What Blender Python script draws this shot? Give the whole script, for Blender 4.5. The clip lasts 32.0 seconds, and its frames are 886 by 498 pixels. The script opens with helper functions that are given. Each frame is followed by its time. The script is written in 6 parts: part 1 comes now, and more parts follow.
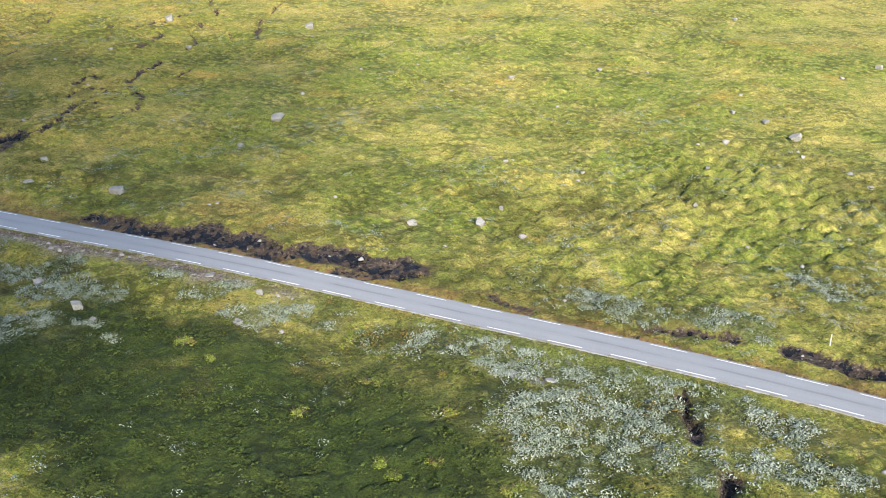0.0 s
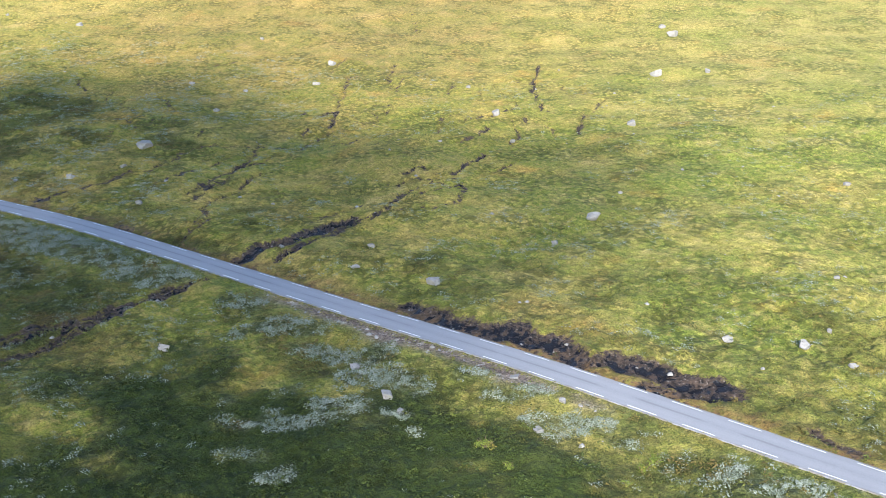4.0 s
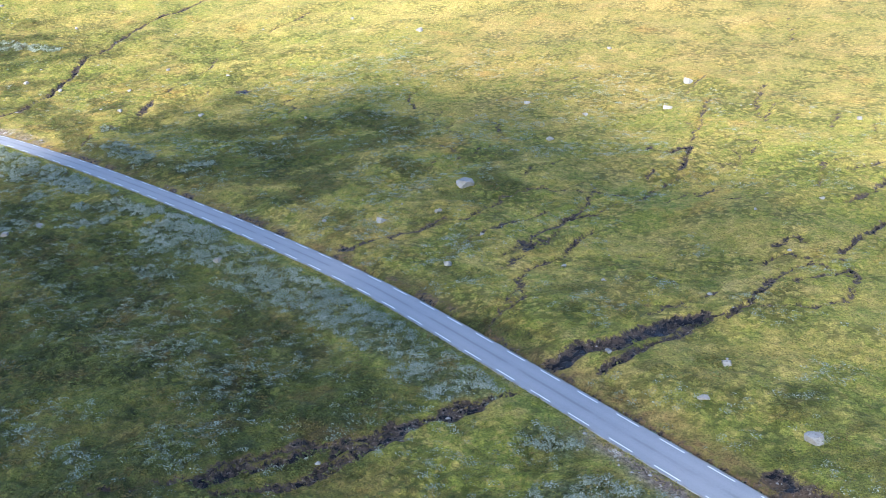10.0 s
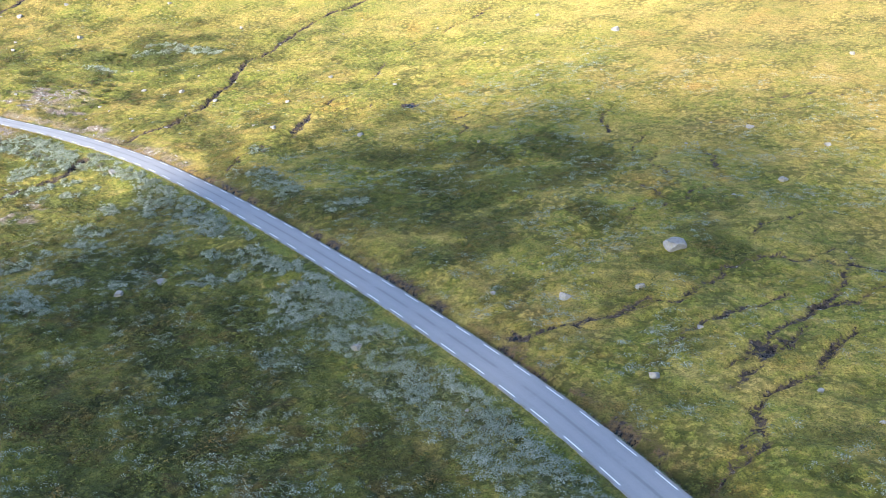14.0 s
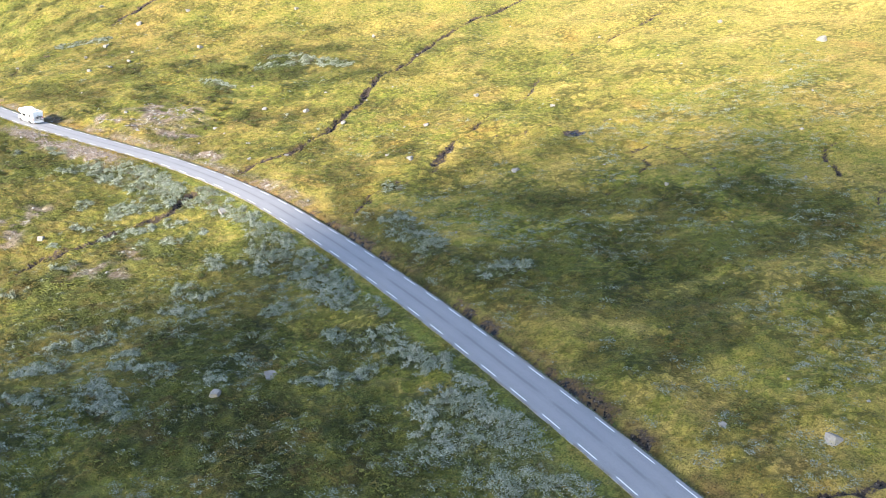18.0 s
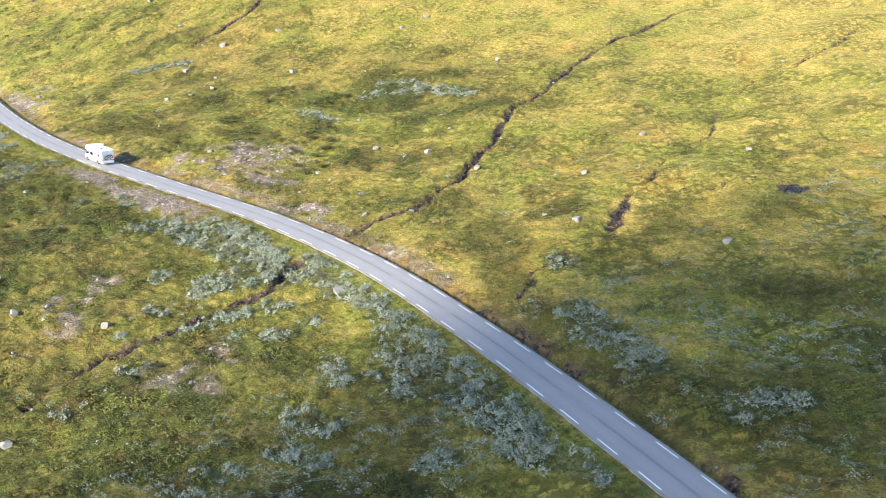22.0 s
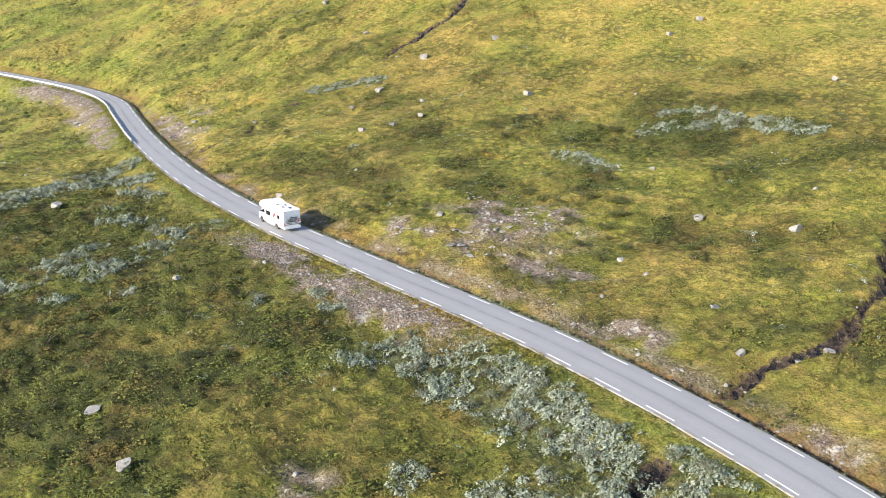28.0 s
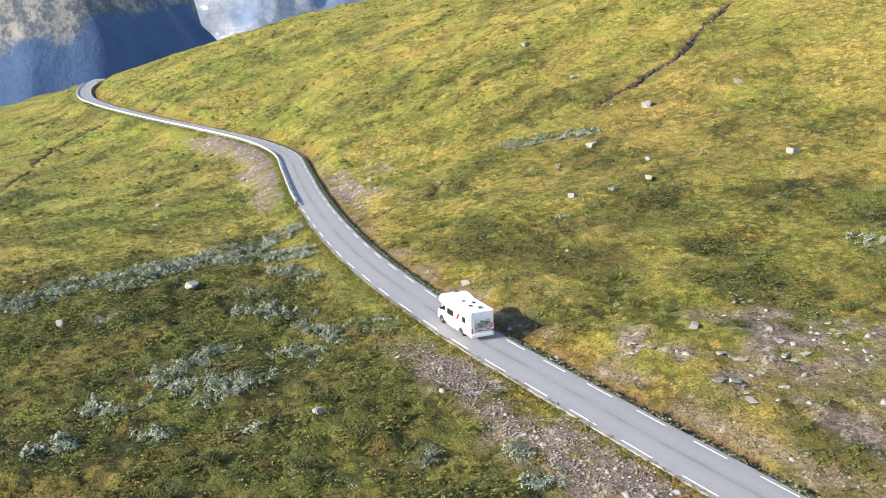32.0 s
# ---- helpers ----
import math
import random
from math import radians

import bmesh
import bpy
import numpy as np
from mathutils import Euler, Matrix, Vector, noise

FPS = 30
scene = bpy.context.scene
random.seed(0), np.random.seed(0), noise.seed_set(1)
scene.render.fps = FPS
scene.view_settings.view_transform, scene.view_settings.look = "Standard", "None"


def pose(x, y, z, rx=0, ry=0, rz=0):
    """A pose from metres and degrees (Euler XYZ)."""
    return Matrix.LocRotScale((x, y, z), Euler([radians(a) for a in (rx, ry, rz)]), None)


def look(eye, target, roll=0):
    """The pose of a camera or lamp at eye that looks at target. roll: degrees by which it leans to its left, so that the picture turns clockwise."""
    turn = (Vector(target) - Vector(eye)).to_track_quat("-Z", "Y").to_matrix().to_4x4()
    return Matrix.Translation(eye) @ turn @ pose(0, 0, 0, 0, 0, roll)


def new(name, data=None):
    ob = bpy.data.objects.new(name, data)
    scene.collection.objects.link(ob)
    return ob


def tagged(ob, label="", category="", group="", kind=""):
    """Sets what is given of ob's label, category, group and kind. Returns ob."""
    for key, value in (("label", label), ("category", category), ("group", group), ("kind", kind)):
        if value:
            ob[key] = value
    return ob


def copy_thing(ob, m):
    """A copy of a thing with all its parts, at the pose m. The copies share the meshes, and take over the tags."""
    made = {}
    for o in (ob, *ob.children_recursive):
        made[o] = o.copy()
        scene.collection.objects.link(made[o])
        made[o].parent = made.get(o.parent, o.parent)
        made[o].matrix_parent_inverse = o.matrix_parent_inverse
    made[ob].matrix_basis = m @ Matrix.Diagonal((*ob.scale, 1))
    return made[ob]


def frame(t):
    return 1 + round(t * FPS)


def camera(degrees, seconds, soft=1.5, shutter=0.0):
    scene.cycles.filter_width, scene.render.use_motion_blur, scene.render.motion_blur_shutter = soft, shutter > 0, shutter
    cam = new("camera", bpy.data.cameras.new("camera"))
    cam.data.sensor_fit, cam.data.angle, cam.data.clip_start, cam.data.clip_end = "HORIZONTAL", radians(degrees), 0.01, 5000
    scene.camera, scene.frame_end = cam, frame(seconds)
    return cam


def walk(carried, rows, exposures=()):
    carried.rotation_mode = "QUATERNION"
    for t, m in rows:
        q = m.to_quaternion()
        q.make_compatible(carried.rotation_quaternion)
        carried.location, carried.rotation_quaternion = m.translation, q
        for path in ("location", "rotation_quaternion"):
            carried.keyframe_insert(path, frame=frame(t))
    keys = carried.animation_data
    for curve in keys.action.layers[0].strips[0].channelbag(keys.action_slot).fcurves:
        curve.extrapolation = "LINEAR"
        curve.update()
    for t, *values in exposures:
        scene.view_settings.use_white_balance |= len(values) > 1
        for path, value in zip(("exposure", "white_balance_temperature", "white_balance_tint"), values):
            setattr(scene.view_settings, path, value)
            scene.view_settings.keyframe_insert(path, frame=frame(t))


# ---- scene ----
cam = camera(48.0, 32.0, soft=0.75)
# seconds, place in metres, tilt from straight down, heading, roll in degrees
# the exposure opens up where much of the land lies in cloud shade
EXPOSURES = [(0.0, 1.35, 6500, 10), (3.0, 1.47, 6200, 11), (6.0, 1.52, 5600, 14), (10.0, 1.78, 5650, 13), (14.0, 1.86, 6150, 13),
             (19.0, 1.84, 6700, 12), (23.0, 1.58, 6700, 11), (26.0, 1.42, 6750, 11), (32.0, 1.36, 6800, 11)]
PATH = [
    (0.0, -0.0, 0.0, 29.9, 72.314, -0.0, 2.169),
    (0.5, 0.11, 0.13, 29.77, 73.285, 3.097, 2.024),
    (1.0, 0.11, -0.14, 29.84, 73.904, 5.812, 1.905),
    (1.5, 0.16, -0.53, 29.81, 74.517, 8.41, 1.852),
    (2.0, 0.31, -1.1, 30.01, 74.979, 10.678, 1.668),
    (2.5, 0.48, -1.51, 30.46, 75.559, 12.594, 1.58),
    (3.0, 0.05, -1.07, 30.67, 76.083, 14.468, 1.692),
    (3.5, -0.26, 0.28, 31.08, 76.398, 16.453, 1.668),
    (5.5, -5.65, 14.22, 33.68, 76.66, 23.512, 1.542),
    (6.0, -7.54, 18.36, 34.65, 76.498, 25.487, 1.42),
    (6.5, -9.16, 21.83, 35.42, 76.045, 27.555, 1.324),
    (7.0, -10.42, 24.22, 36.21, 75.703, 29.01, 1.308),
    (7.5, -11.35, 25.73, 36.54, 75.472, 30.76, 1.262),
    (8.0, -11.94, 26.66, 36.79, 75.163, 32.586, 1.133),
    (8.5, -12.37, 27.3, 37.07, 75.101, 34.061, 1.123),
    (9.0, -13.08, 28.24, 37.38, 75.032, 35.376, 1.13),
    (9.5, -14.46, 29.88, 37.6, 75.012, 36.682, 1.168),
    (10.0, -16.4, 32.07, 37.9, 74.949, 37.952, 1.179),
    (10.5, -18.77, 35.0, 38.1, 74.908, 39.293, 1.063),
    (11.0, -21.62, 38.34, 38.45, 74.89, 40.392, 1.044),
    (11.5, -24.92, 42.06, 38.79, 74.889, 41.605, 0.97),
    (12.0, -28.51, 45.81, 39.11, 74.684, 42.927, 0.83),
    (12.5, -32.02, 49.65, 39.7, 74.343, 44.36, 0.617),
    (13.0, -35.37, 53.07, 40.28, 74.027, 45.771, 0.48),
    (13.5, -38.31, 55.93, 40.87, 73.791, 47.223, 0.244),
    (14.0, -40.95, 58.3, 41.44, 73.586, 48.593, 0.079),
    (14.5, -43.57, 60.71, 41.96, 73.548, 50.046, -0.063),
    (16.5, -59.74, 70.71, 41.8, 73.513, 54.245, -0.34),
    (17.0, -64.69, 72.53, 41.3, 73.63, 54.769, -0.507),
    (17.5, -69.13, 74.2, 41.02, 73.66, 55.247, -0.541),
    (18.0, -72.81, 75.61, 40.99, 73.621, 55.808, -0.555),
    (18.5, -76.34, 76.83, 40.78, 73.631, 56.847, -0.704),
    (19.0, -79.85, 77.74, 40.55, 73.801, 57.597, -0.771),
    (19.5, -83.96, 78.71, 40.34, 73.999, 58.06, -0.829),
    (20.0, -88.66, 79.69, 40.12, 74.186, 58.43, -0.77),
    (20.5, -94.15, 80.91, 39.76, 74.341, 58.756, -0.72),
    (21.0, -100.23, 82.35, 39.66, 74.416, 59.078, -0.813),
    (21.5, -106.69, 84.21, 39.23, 74.559, 59.449, -0.884),
    (22.0, -113.58, 85.66, 38.95, 74.746, 59.631, -0.912),
    (22.5, -120.09, 87.28, 38.67, 74.715, 59.997, -0.966),
    (23.0, -125.87, 88.97, 38.18, 74.787, 60.193, -0.871),
    (23.5, -131.3, 90.68, 37.74, 74.815, 61.11, -0.921),
    (24.0, -136.74, 92.01, 37.5, 74.986, 62.245, -0.979),
    (24.5, -142.76, 93.03, 37.15, 75.091, 63.2, -1.016),
    (25.0, -149.07, 93.8, 36.76, 75.058, 63.448, -1.078),
    (25.5, -155.53, 94.53, 36.42, 75.257, 63.74, -1.004),
    (27.5, -175.92, 95.15, 35.76, 75.356, 66.403, -1.138),
    (28.0, -178.74, 94.44, 35.49, 75.543, 67.349, -1.258),
    (28.5, -181.11, 94.11, 35.16, 75.957, 69.262, -1.409),
    (29.0, -183.74, 94.81, 34.83, 76.526, 71.205, -1.603),
    (29.5, -187.2, 95.96, 34.32, 77.09, 72.837, -1.626),
    (30.0, -191.41, 97.16, 33.77, 77.593, 73.962, -1.563),
    (30.5, -196.34, 98.75, 33.12, 78.07, 74.978, -1.683),
    (31.0, -201.76, 100.34, 32.76, 78.355, 75.876, -1.718),
    (31.5, -207.77, 101.49, 32.59, 78.75, 76.936, -1.771),
    (32.0, -213.07, 102.46, 32.67, 78.785, 78.042, -1.829),
]
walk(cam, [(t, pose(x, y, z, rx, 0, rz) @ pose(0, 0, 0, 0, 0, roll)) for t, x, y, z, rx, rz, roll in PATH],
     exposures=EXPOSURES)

# ---- daylight ----
SUN_ELEVATION, SUN_HEADING = 24.0, 166.0      # heading clockwise from +y
sun_dir = Vector((math.sin(radians(SUN_HEADING)) * math.cos(radians(SUN_ELEVATION)),
                  math.cos(radians(SUN_HEADING)) * math.cos(radians(SUN_ELEVATION)), math.sin(radians(SUN_ELEVATION))))
world = bpy.data.worlds.new("world")
scene.world = world
world.use_nodes = True
sky = world.node_tree.nodes.new("ShaderNodeTexSky")
sky.sky_type, sky.sun_disc = "NISHITA", False
sky.sun_elevation, sky.sun_rotation = radians(SUN_ELEVATION), radians(SUN_HEADING)
sky.altitude = 1000
back = world.node_tree.nodes["Background"]
back.inputs["Strength"].default_value = 0.15
world.node_tree.links.new(sky.outputs[0], back.inputs["Color"])
sun = new("sun", bpy.data.lights.new("sun", "SUN"))
sun.data.energy, sun.data.angle, sun.data.color = 4.0, radians(0.9), (1.0, 0.92, 0.80)
sun.matrix_world = look((0, 0, 300), Vector((0, 0, 300)) - sun_dir)

# ---- shape of the land ----
PLANE = (22.055, -4.731, 17.057)
BUMPS = [
    (-3.43, 4.01, 6.30, 1.29, -0.77, -0.28),
    (-1.76, 1.91, 3.27, 0.91, -0.26, -0.12),
    (-0.96, -0.70, 1.54, 2.72, 1.21, 0.18),
    (-1.95, -5.16, 0.07, 7.76, 4.68, 0.85),
    (0.46, -5.85, -5.91, 5.12, 5.21, 1.13),
    (3.60, 1.37, -2.88, -1.45, 0.19, 0.15),
    (-0.92, -1.15, -0.43, -3.37, -2.33, -0.33),
    (-1.52, -3.96, -4.99, -2.55, 0.17, 0.34),
    (-0.13, -0.65, -1.25, -0.67, -0.98, -0.05),
    (-2.14, -1.91, -2.31, -3.71, -3.33, -0.03),
    (-1.17, -1.48, -0.04, -1.00, -2.95, -0.32),
    (3.15, -2.40, -1.72, 0.38, -1.71, -0.63),
    (6.94, -0.05, -3.10, -0.91, -0.59, -0.24),
]
ROAD_Y = (50.6, 64.6, 78.9, 90.8, 101.5, 109.9, 118.2, 125.6, 130.7, 134.5, 137.6, 139.6, 139.7, 135.9, 128.8, 121.8, 117.2, 115.2, 114.5, 114.5, 114.0, 108.0, 97.0, 85.0, 73.9, 63.7, 56.5, 52.4, 49.9, 48.8, 48.7, 49.1)
ROAD_Z = (-6.0, -5.7, -5.4, -5.1, -4.5, -3.7, -2.7, -1.5, -0.5, 0.5, 1.4, 2.4, 3.6, 5.0, 6.4, 7.8, 9.0, 9.8, 10.5, 11.4, 12.6, 13.8, 15.2, 16.6, 18.0, 19.5, 20.8, 22.1, 23.2, 24.1, 25.1, 25.9)


def along(knots, x):
    """Height or offset of the road's centre line, knots every 25 m from x = 75 down."""
    k = np.asarray(knots)
    u = np.clip((75.0 - np.asarray(x, float)) / 25.0, 0, len(k) - 1.001)
    i = u.astype(int)
    t = u - i
    s = np.gradient(k)
    return ((2*t**3 - 3*t**2 + 1) * k[i] + (t**3 - 2*t**2 + t) * s[i] + (3*t**2 - 2*t**3) * k[i+1] + (t**3 - t**2) * s[i+1])


def smooth(a, b, v):
    t = np.clip((v - a) / (b - a), 0, 1)
    return t * t * (3 - 2 * t)


def hill(x, y):
    """The broad form of the mountainside."""
    x, y = np.asarray(x, float), np.asarray(y, float)
    xc = np.where(x > 80, 80 + 60 * np.tanh((x - 80) / 60), x)
    xc = np.where(xc < -690, -690 - 60 * np.tanh((-690 - xc) / 60), xc)
    yc = np.where(y > 340, 340 + 500 * np.tanh((y - 340) / 500), y)
    yc = np.where(yc < 20, 20 - 400 * np.tanh((20 - yc) / 400), yc)
    z = PLANE[0] + PLANE[1] * (xc + 280) / 100 + PLANE[2] * (yc - 150) / 100
    for i, row in enumerate(BUMPS):
        ex = np.exp(-(xc - (-640 + 60 * i))**2 / (2 * 62.0**2))
        for j, c in enumerate(row):
            z = z + c * ex * np.exp(-(yc - (30 + 60 * j))**2 / (2 * 62.0**2))
    drop = np.maximum(0, -668 - x)
    return z - 420 * (1 - np.exp(-(drop / 420)**1.4))


def road_offset(x, y):
    """Signed distance from the road's centre line (uphill positive) and its height there."""
    ry = along(ROAD_Y, x)
    sl = (along(ROAD_Y, np.asarray(x) + 0.5) - along(ROAD_Y, np.asarray(x) - 0.5))
    return (np.asarray(y) - ry) / np.sqrt(1 + sl**2), along(ROAD_Z, x)


def land(x, y):
    """Ground height with the road bed cut and filled into it."""
    d, rz = road_offset(x, y)
    h = hill(x, y)
    up = smooth(3.6, 9.0, d)
    down = smooth(2.9, 11.0, -d)
    w = np.where(d > 0, up, down)
    bed = rz - 0.06 - 0.25 * smooth(2.4, 3.4, np.abs(d)) - 0.75 * np.exp(-((d - 3.55) / 0.62)**2)
    far = smooth(-690, -650, x)
    return bed * (1 - w) * far + h * (1 - (1 - w) * far)


def lattice(ix, iy, seed):
    h = (ix.astype(np.int64) * 374761393 + iy.astype(np.int64) * 668265263 + seed * 974634777) & 0xFFFFFFFF
    h = ((h ^ (h >> 13)) * 1274126177) & 0xFFFFFFFF
    return ((h ^ (h >> 16)) & 0xFFFFFF) / float(0xFFFFFF)


def vnoise(x, y, size, seed):
    """Smooth noise from 0 to 1 with features of that size in metres."""
    u, v = np.asarray(x, float) / size, np.asarray(y, float) / size
    i, j = np.floor(u), np.floor(v)
    a, b = u - i, v - j
    a, b = a * a * (3 - 2 * a), b * b * (3 - 2 * b)
    return ((lattice(i, j, seed) * (1 - a) + lattice(i + 1, j, seed) * a) * (1 - b)
            + (lattice(i, j + 1, seed) * (1 - a) + lattice(i + 1, j + 1, seed) * a) * b)


def fbm(x, y, size, seed, octaves=3):
    total, amp, norm = 0, 1.0, 0
    for o in range(octaves):
        total = total + amp * vnoise(x, y, size / 2**o, seed + o)
        norm, amp = norm + amp, amp / 2
    return total / norm


def line_distance(x, y, points, w0, w1):
    """Distance to a line of points, and the line's half width at the nearest place."""
    best, wide = np.full(len(x), 1e9), np.full(len(x), w0)
    n = len(points) - 1
    for k, ((ax, ay), (bx, by)) in enumerate(zip(points, points[1:])):
        ll = max((bx - ax)**2 + (by - ay)**2, 1e-6)
        t = np.clip(((x - ax) * (bx - ax) + (y - ay) * (by - ay)) / ll, 0, 1)
        d = np.hypot(x - ax - t * (bx - ax), y - ay - t * (by - ay))
        near = d < best
        best = np.where(near, d, best)
        wide = np.where(near, w0 + (w1 - w0) * (k + t) / n, wide)
    return best, wide


# streams, peat cracks and ditches: points on the plan, half width at start and end, depth
CHANNELS = []


def channel(w0, w1, depth, *points):
    CHANNELS.append((points, w0, w1, depth))


# the eastern brook, black peat fanning out above the road
channel(1.9, 1.5, 0.8, (-69.6, 122.8), (-68.5, 126), (-65.8, 128), (-63.9, 132.7), (-63.1, 137.3), (-60.7, 139.4))
channel(0.7, 0.5, 0.6, (-64.9, 122.7), (-62.9, 126.6), (-61.6, 132.4), (-60.1, 137.3))
channel(0.5, 0.45, 0.7, (-60.7, 139.4), (-58.1, 140.5), (-57.7, 144.9), (-58.1, 152.6), (-57.4, 158.4), (-55.8, 161.6))
channel(0.3, 0.4, 0.45, (-57.5, 144.2), (-54.4, 145.8), (-50.5, 146.4), (-48.1, 150.6), (-49.1, 158.7), (-50.5, 161.4), (-53.1, 157.5), (-55.3, 153.6))
channel(0.6, 0.45, 0.7, (-53.5, 165.5), (-52.3, 170.6), (-52.2, 180.6))
channel(0.35, 0.3, 0.5, (-48.4, 170.4), (-46.7, 174.6), (-44.9, 178.6))
channel(0.35, 0.55, 0.6, (-59.3, 184.3), (-57.6, 190.8), (-56.9, 200))
channel(0.4, 0.3, 0.6, (-49.1, 187.4), (-50.5, 198.4), (-53.2, 205.8))
channel(0.5, 0.4, 0.7, (-48.8, 213.4), (-53.7, 226.1), (-58.2, 241.8), (-60, 255.4))
channel(0.35, 0.3, 0.6, (-37.8, 199.6), (-39.7, 213.5), (-38.4, 220.9), (-37.8, 228.8))
# cracks of the wet meadow
channel(0.6, 0.55, 0.7, (-99.3, 198.9), (-94, 197.5), (-92.3, 202.3), (-87.6, 188.7))
channel(0.4, 0.35, 0.6, (-93.9, 205.9), (-96.7, 215.5), (-102.8, 233.6))
channel(0.35, 0.55, 0.6, (-86.5, 188.8), (-87.7, 182.8), (-87.5, 173.7))
channel(0.7, 0.6, 0.5, (-95, 174.1), (-92.7, 173.9), (-91.2, 175.2))
channel(0.4, 0.3, 0.5, (-90.6, 183.4), (-91.4, 186.8))
channel(0.5, 0.4, 0.7, (-85.4, 149.5), (-87.3, 155.8), (-87.4, 159.7))
channel(0.6, 0.5, 0.5, (-93.3, 147.9), (-91.4, 147.4), (-91.7, 150.1))
channel(0.35, 0.3, 0.5, (-90.5, 150.9), (-91.3, 154.1), (-92.1, 157.8))
channel(0.4, 0.4, 0.5, (-87.3, 138.4), (-84.5, 136.1), (-81.9, 132.7))
channel(0.3, 0.3, 0.5, (-82.3, 125.7), (-82.7, 128.6), (-84.1, 133.3), (-86.3, 139.8), (-86.7, 144.5))
channel(0.4, 0.3, 0.6, (-88.1, 224.3), (-92.2, 232.2), (-95.8, 245.1))
channel(0.6, 0.5, 0.4, (-74.8, 177.9), (-73.2, 178.3))
channel(0.35, 0.3, 0.5, (-61.8, 164.3), (-61.4, 167.5), (-60.4, 169), (-58.9, 167.8))
channel(0.3, 0.25, 0.5, (-101.2, 277.9), (-106.8, 289.5), (-112.3, 301.6))
channel(0.4, 0.4, 0.6, (-153.1, 197.2), (-161.4, 204), (-162.5, 209.3))
channel(0.4, 0.4, 0.5, (-144.2, 191.6), (-147.2, 199.2))
channel(0.35, 0.3, 0.5, (-82.6, 128.5), (-82, 131.7), (-82.4, 133.8), (-84.4, 136), (-85.6, 136.7))
channel(0.45, 0.4, 0.6, (-86.3, 138.9), (-86.9, 144.1), (-85.8, 148.4), (-87, 153.6), (-87.2, 158.2))
channel(0.6, 0.5, 0.4, (-93.7, 149.5), (-92.6, 149.6), (-91.8, 150.2))
channel(0.45, 0.4, 0.4, (-91.7, 152.1), (-91, 152.8))
channel(0.25, 0.25, 0.35, (-107.1, 162.5), (-105.7, 165.3), (-104, 168.7), (-100.6, 170.6), (-100.5, 174.4), (-99.4, 176.5))
channel(0.25, 0.25, 0.35, (-109.1, 147), (-108.5, 150.4), (-105, 150.9), (-105.7, 157.2), (-105.9, 162.1))
channel(0.25, 0.25, 0.35, (-99.8, 142.8), (-100.4, 148.6), (-99.2, 153.2), (-98, 158), (-96.6, 161.4))
channel(0.25, 0.25, 0.35, (-92.6, 143.3), (-92.6, 146.3), (-93.5, 155.1), (-92.8, 160.9), (-92.7, 166.1))
# its lower arms below the road
channel(0.7, 0.6, 0.7, (-69.9, 112), (-70.9, 108.1), (-73.5, 105.6), (-75.9, 101.3), (-78.3, 96.6), (-80.7, 93), (-83, 88.8), (-85.1, 83.6))
channel(0.5, 0.4, 0.5, (-73.9, 100.8), (-75.6, 96.6), (-77, 93.6), (-77.1, 90.7), (-78.8, 86.9), (-79.1, 82), (-74.5, 76.4))
channel(0.6, 0.5, 0.6, (-71.1, 108.9), (-73.5, 107.4), (-74.4, 103.4), (-75.7, 99.3), (-78.2, 97.1), (-78.1, 94.3), (-77.5, 90.7), (-79.7, 87.5), (-82.8, 84.1))
channel(0.6, 0.5, 0.5, (-74.3, 103.3), (-75.6, 97.6), (-78.1, 95.5), (-81.1, 94.6), (-82.9, 92.5))
channel(0.45, 0.4, 0.5, (-82.9, 92.5), (-84.8, 88.4), (-86.2, 83.6), (-88.8, 79.9), (-90.8, 77.1))
# roadside ditch and pools
channel(1.5, 2.2, 0.6, (-42.7, 114.3), (-37.6, 112.1), (-31.8, 109.7), (-27, 109.6), (-22.6, 107.9), (-18.2, 104.4))
channel(2, 1.7, 0.6, (-18.2, 104.4), (-14.1, 105.1), (-10.6, 104.9), (-6.6, 102.7), (-3, 102.6))
channel(0.9, 1.4, 0.5, (-42.9, 114), (-38, 112.2), (-35.2, 110.7), (-29.4, 108.6), (-24.5, 106.9))
channel(1.4, 1, 0.5, (-11, 100.7), (-5.6, 100.3), (-2.3, 100.6))
channel(0.7, 0.8, 0.4, (4.6, 96.1), (6.8, 93.8), (9.2, 92.1))
channel(0.6, 0.7, 0.4, (19.5, 88.4), (23.5, 87.3), (27.3, 85.4))
channel(1, 1.2, 0.5, (31.9, 83.5), (35.3, 81.4), (38.4, 79.1))
channel(0.7, 0.5, 0.3, (-116.4, 135.4), (-113.8, 135.6))
channel(0.55, 0.35, 0.3, (-113.8, 135.6), (-113.2, 138), (-111.1, 142.1), (-107.6, 149))
channel(1.9, 1.7, 0.3, (-200.6, 189.6), (-199.2, 189.9))
# gullies by the eastern willows
channel(0.9, 0.7, 1, (20.9, 74.9), (20.6, 73.8), (19.4, 67.9))
channel(0.8, 0.8, 1, (20.4, 63.1), (20.6, 62.6), (20.6, 61.2))
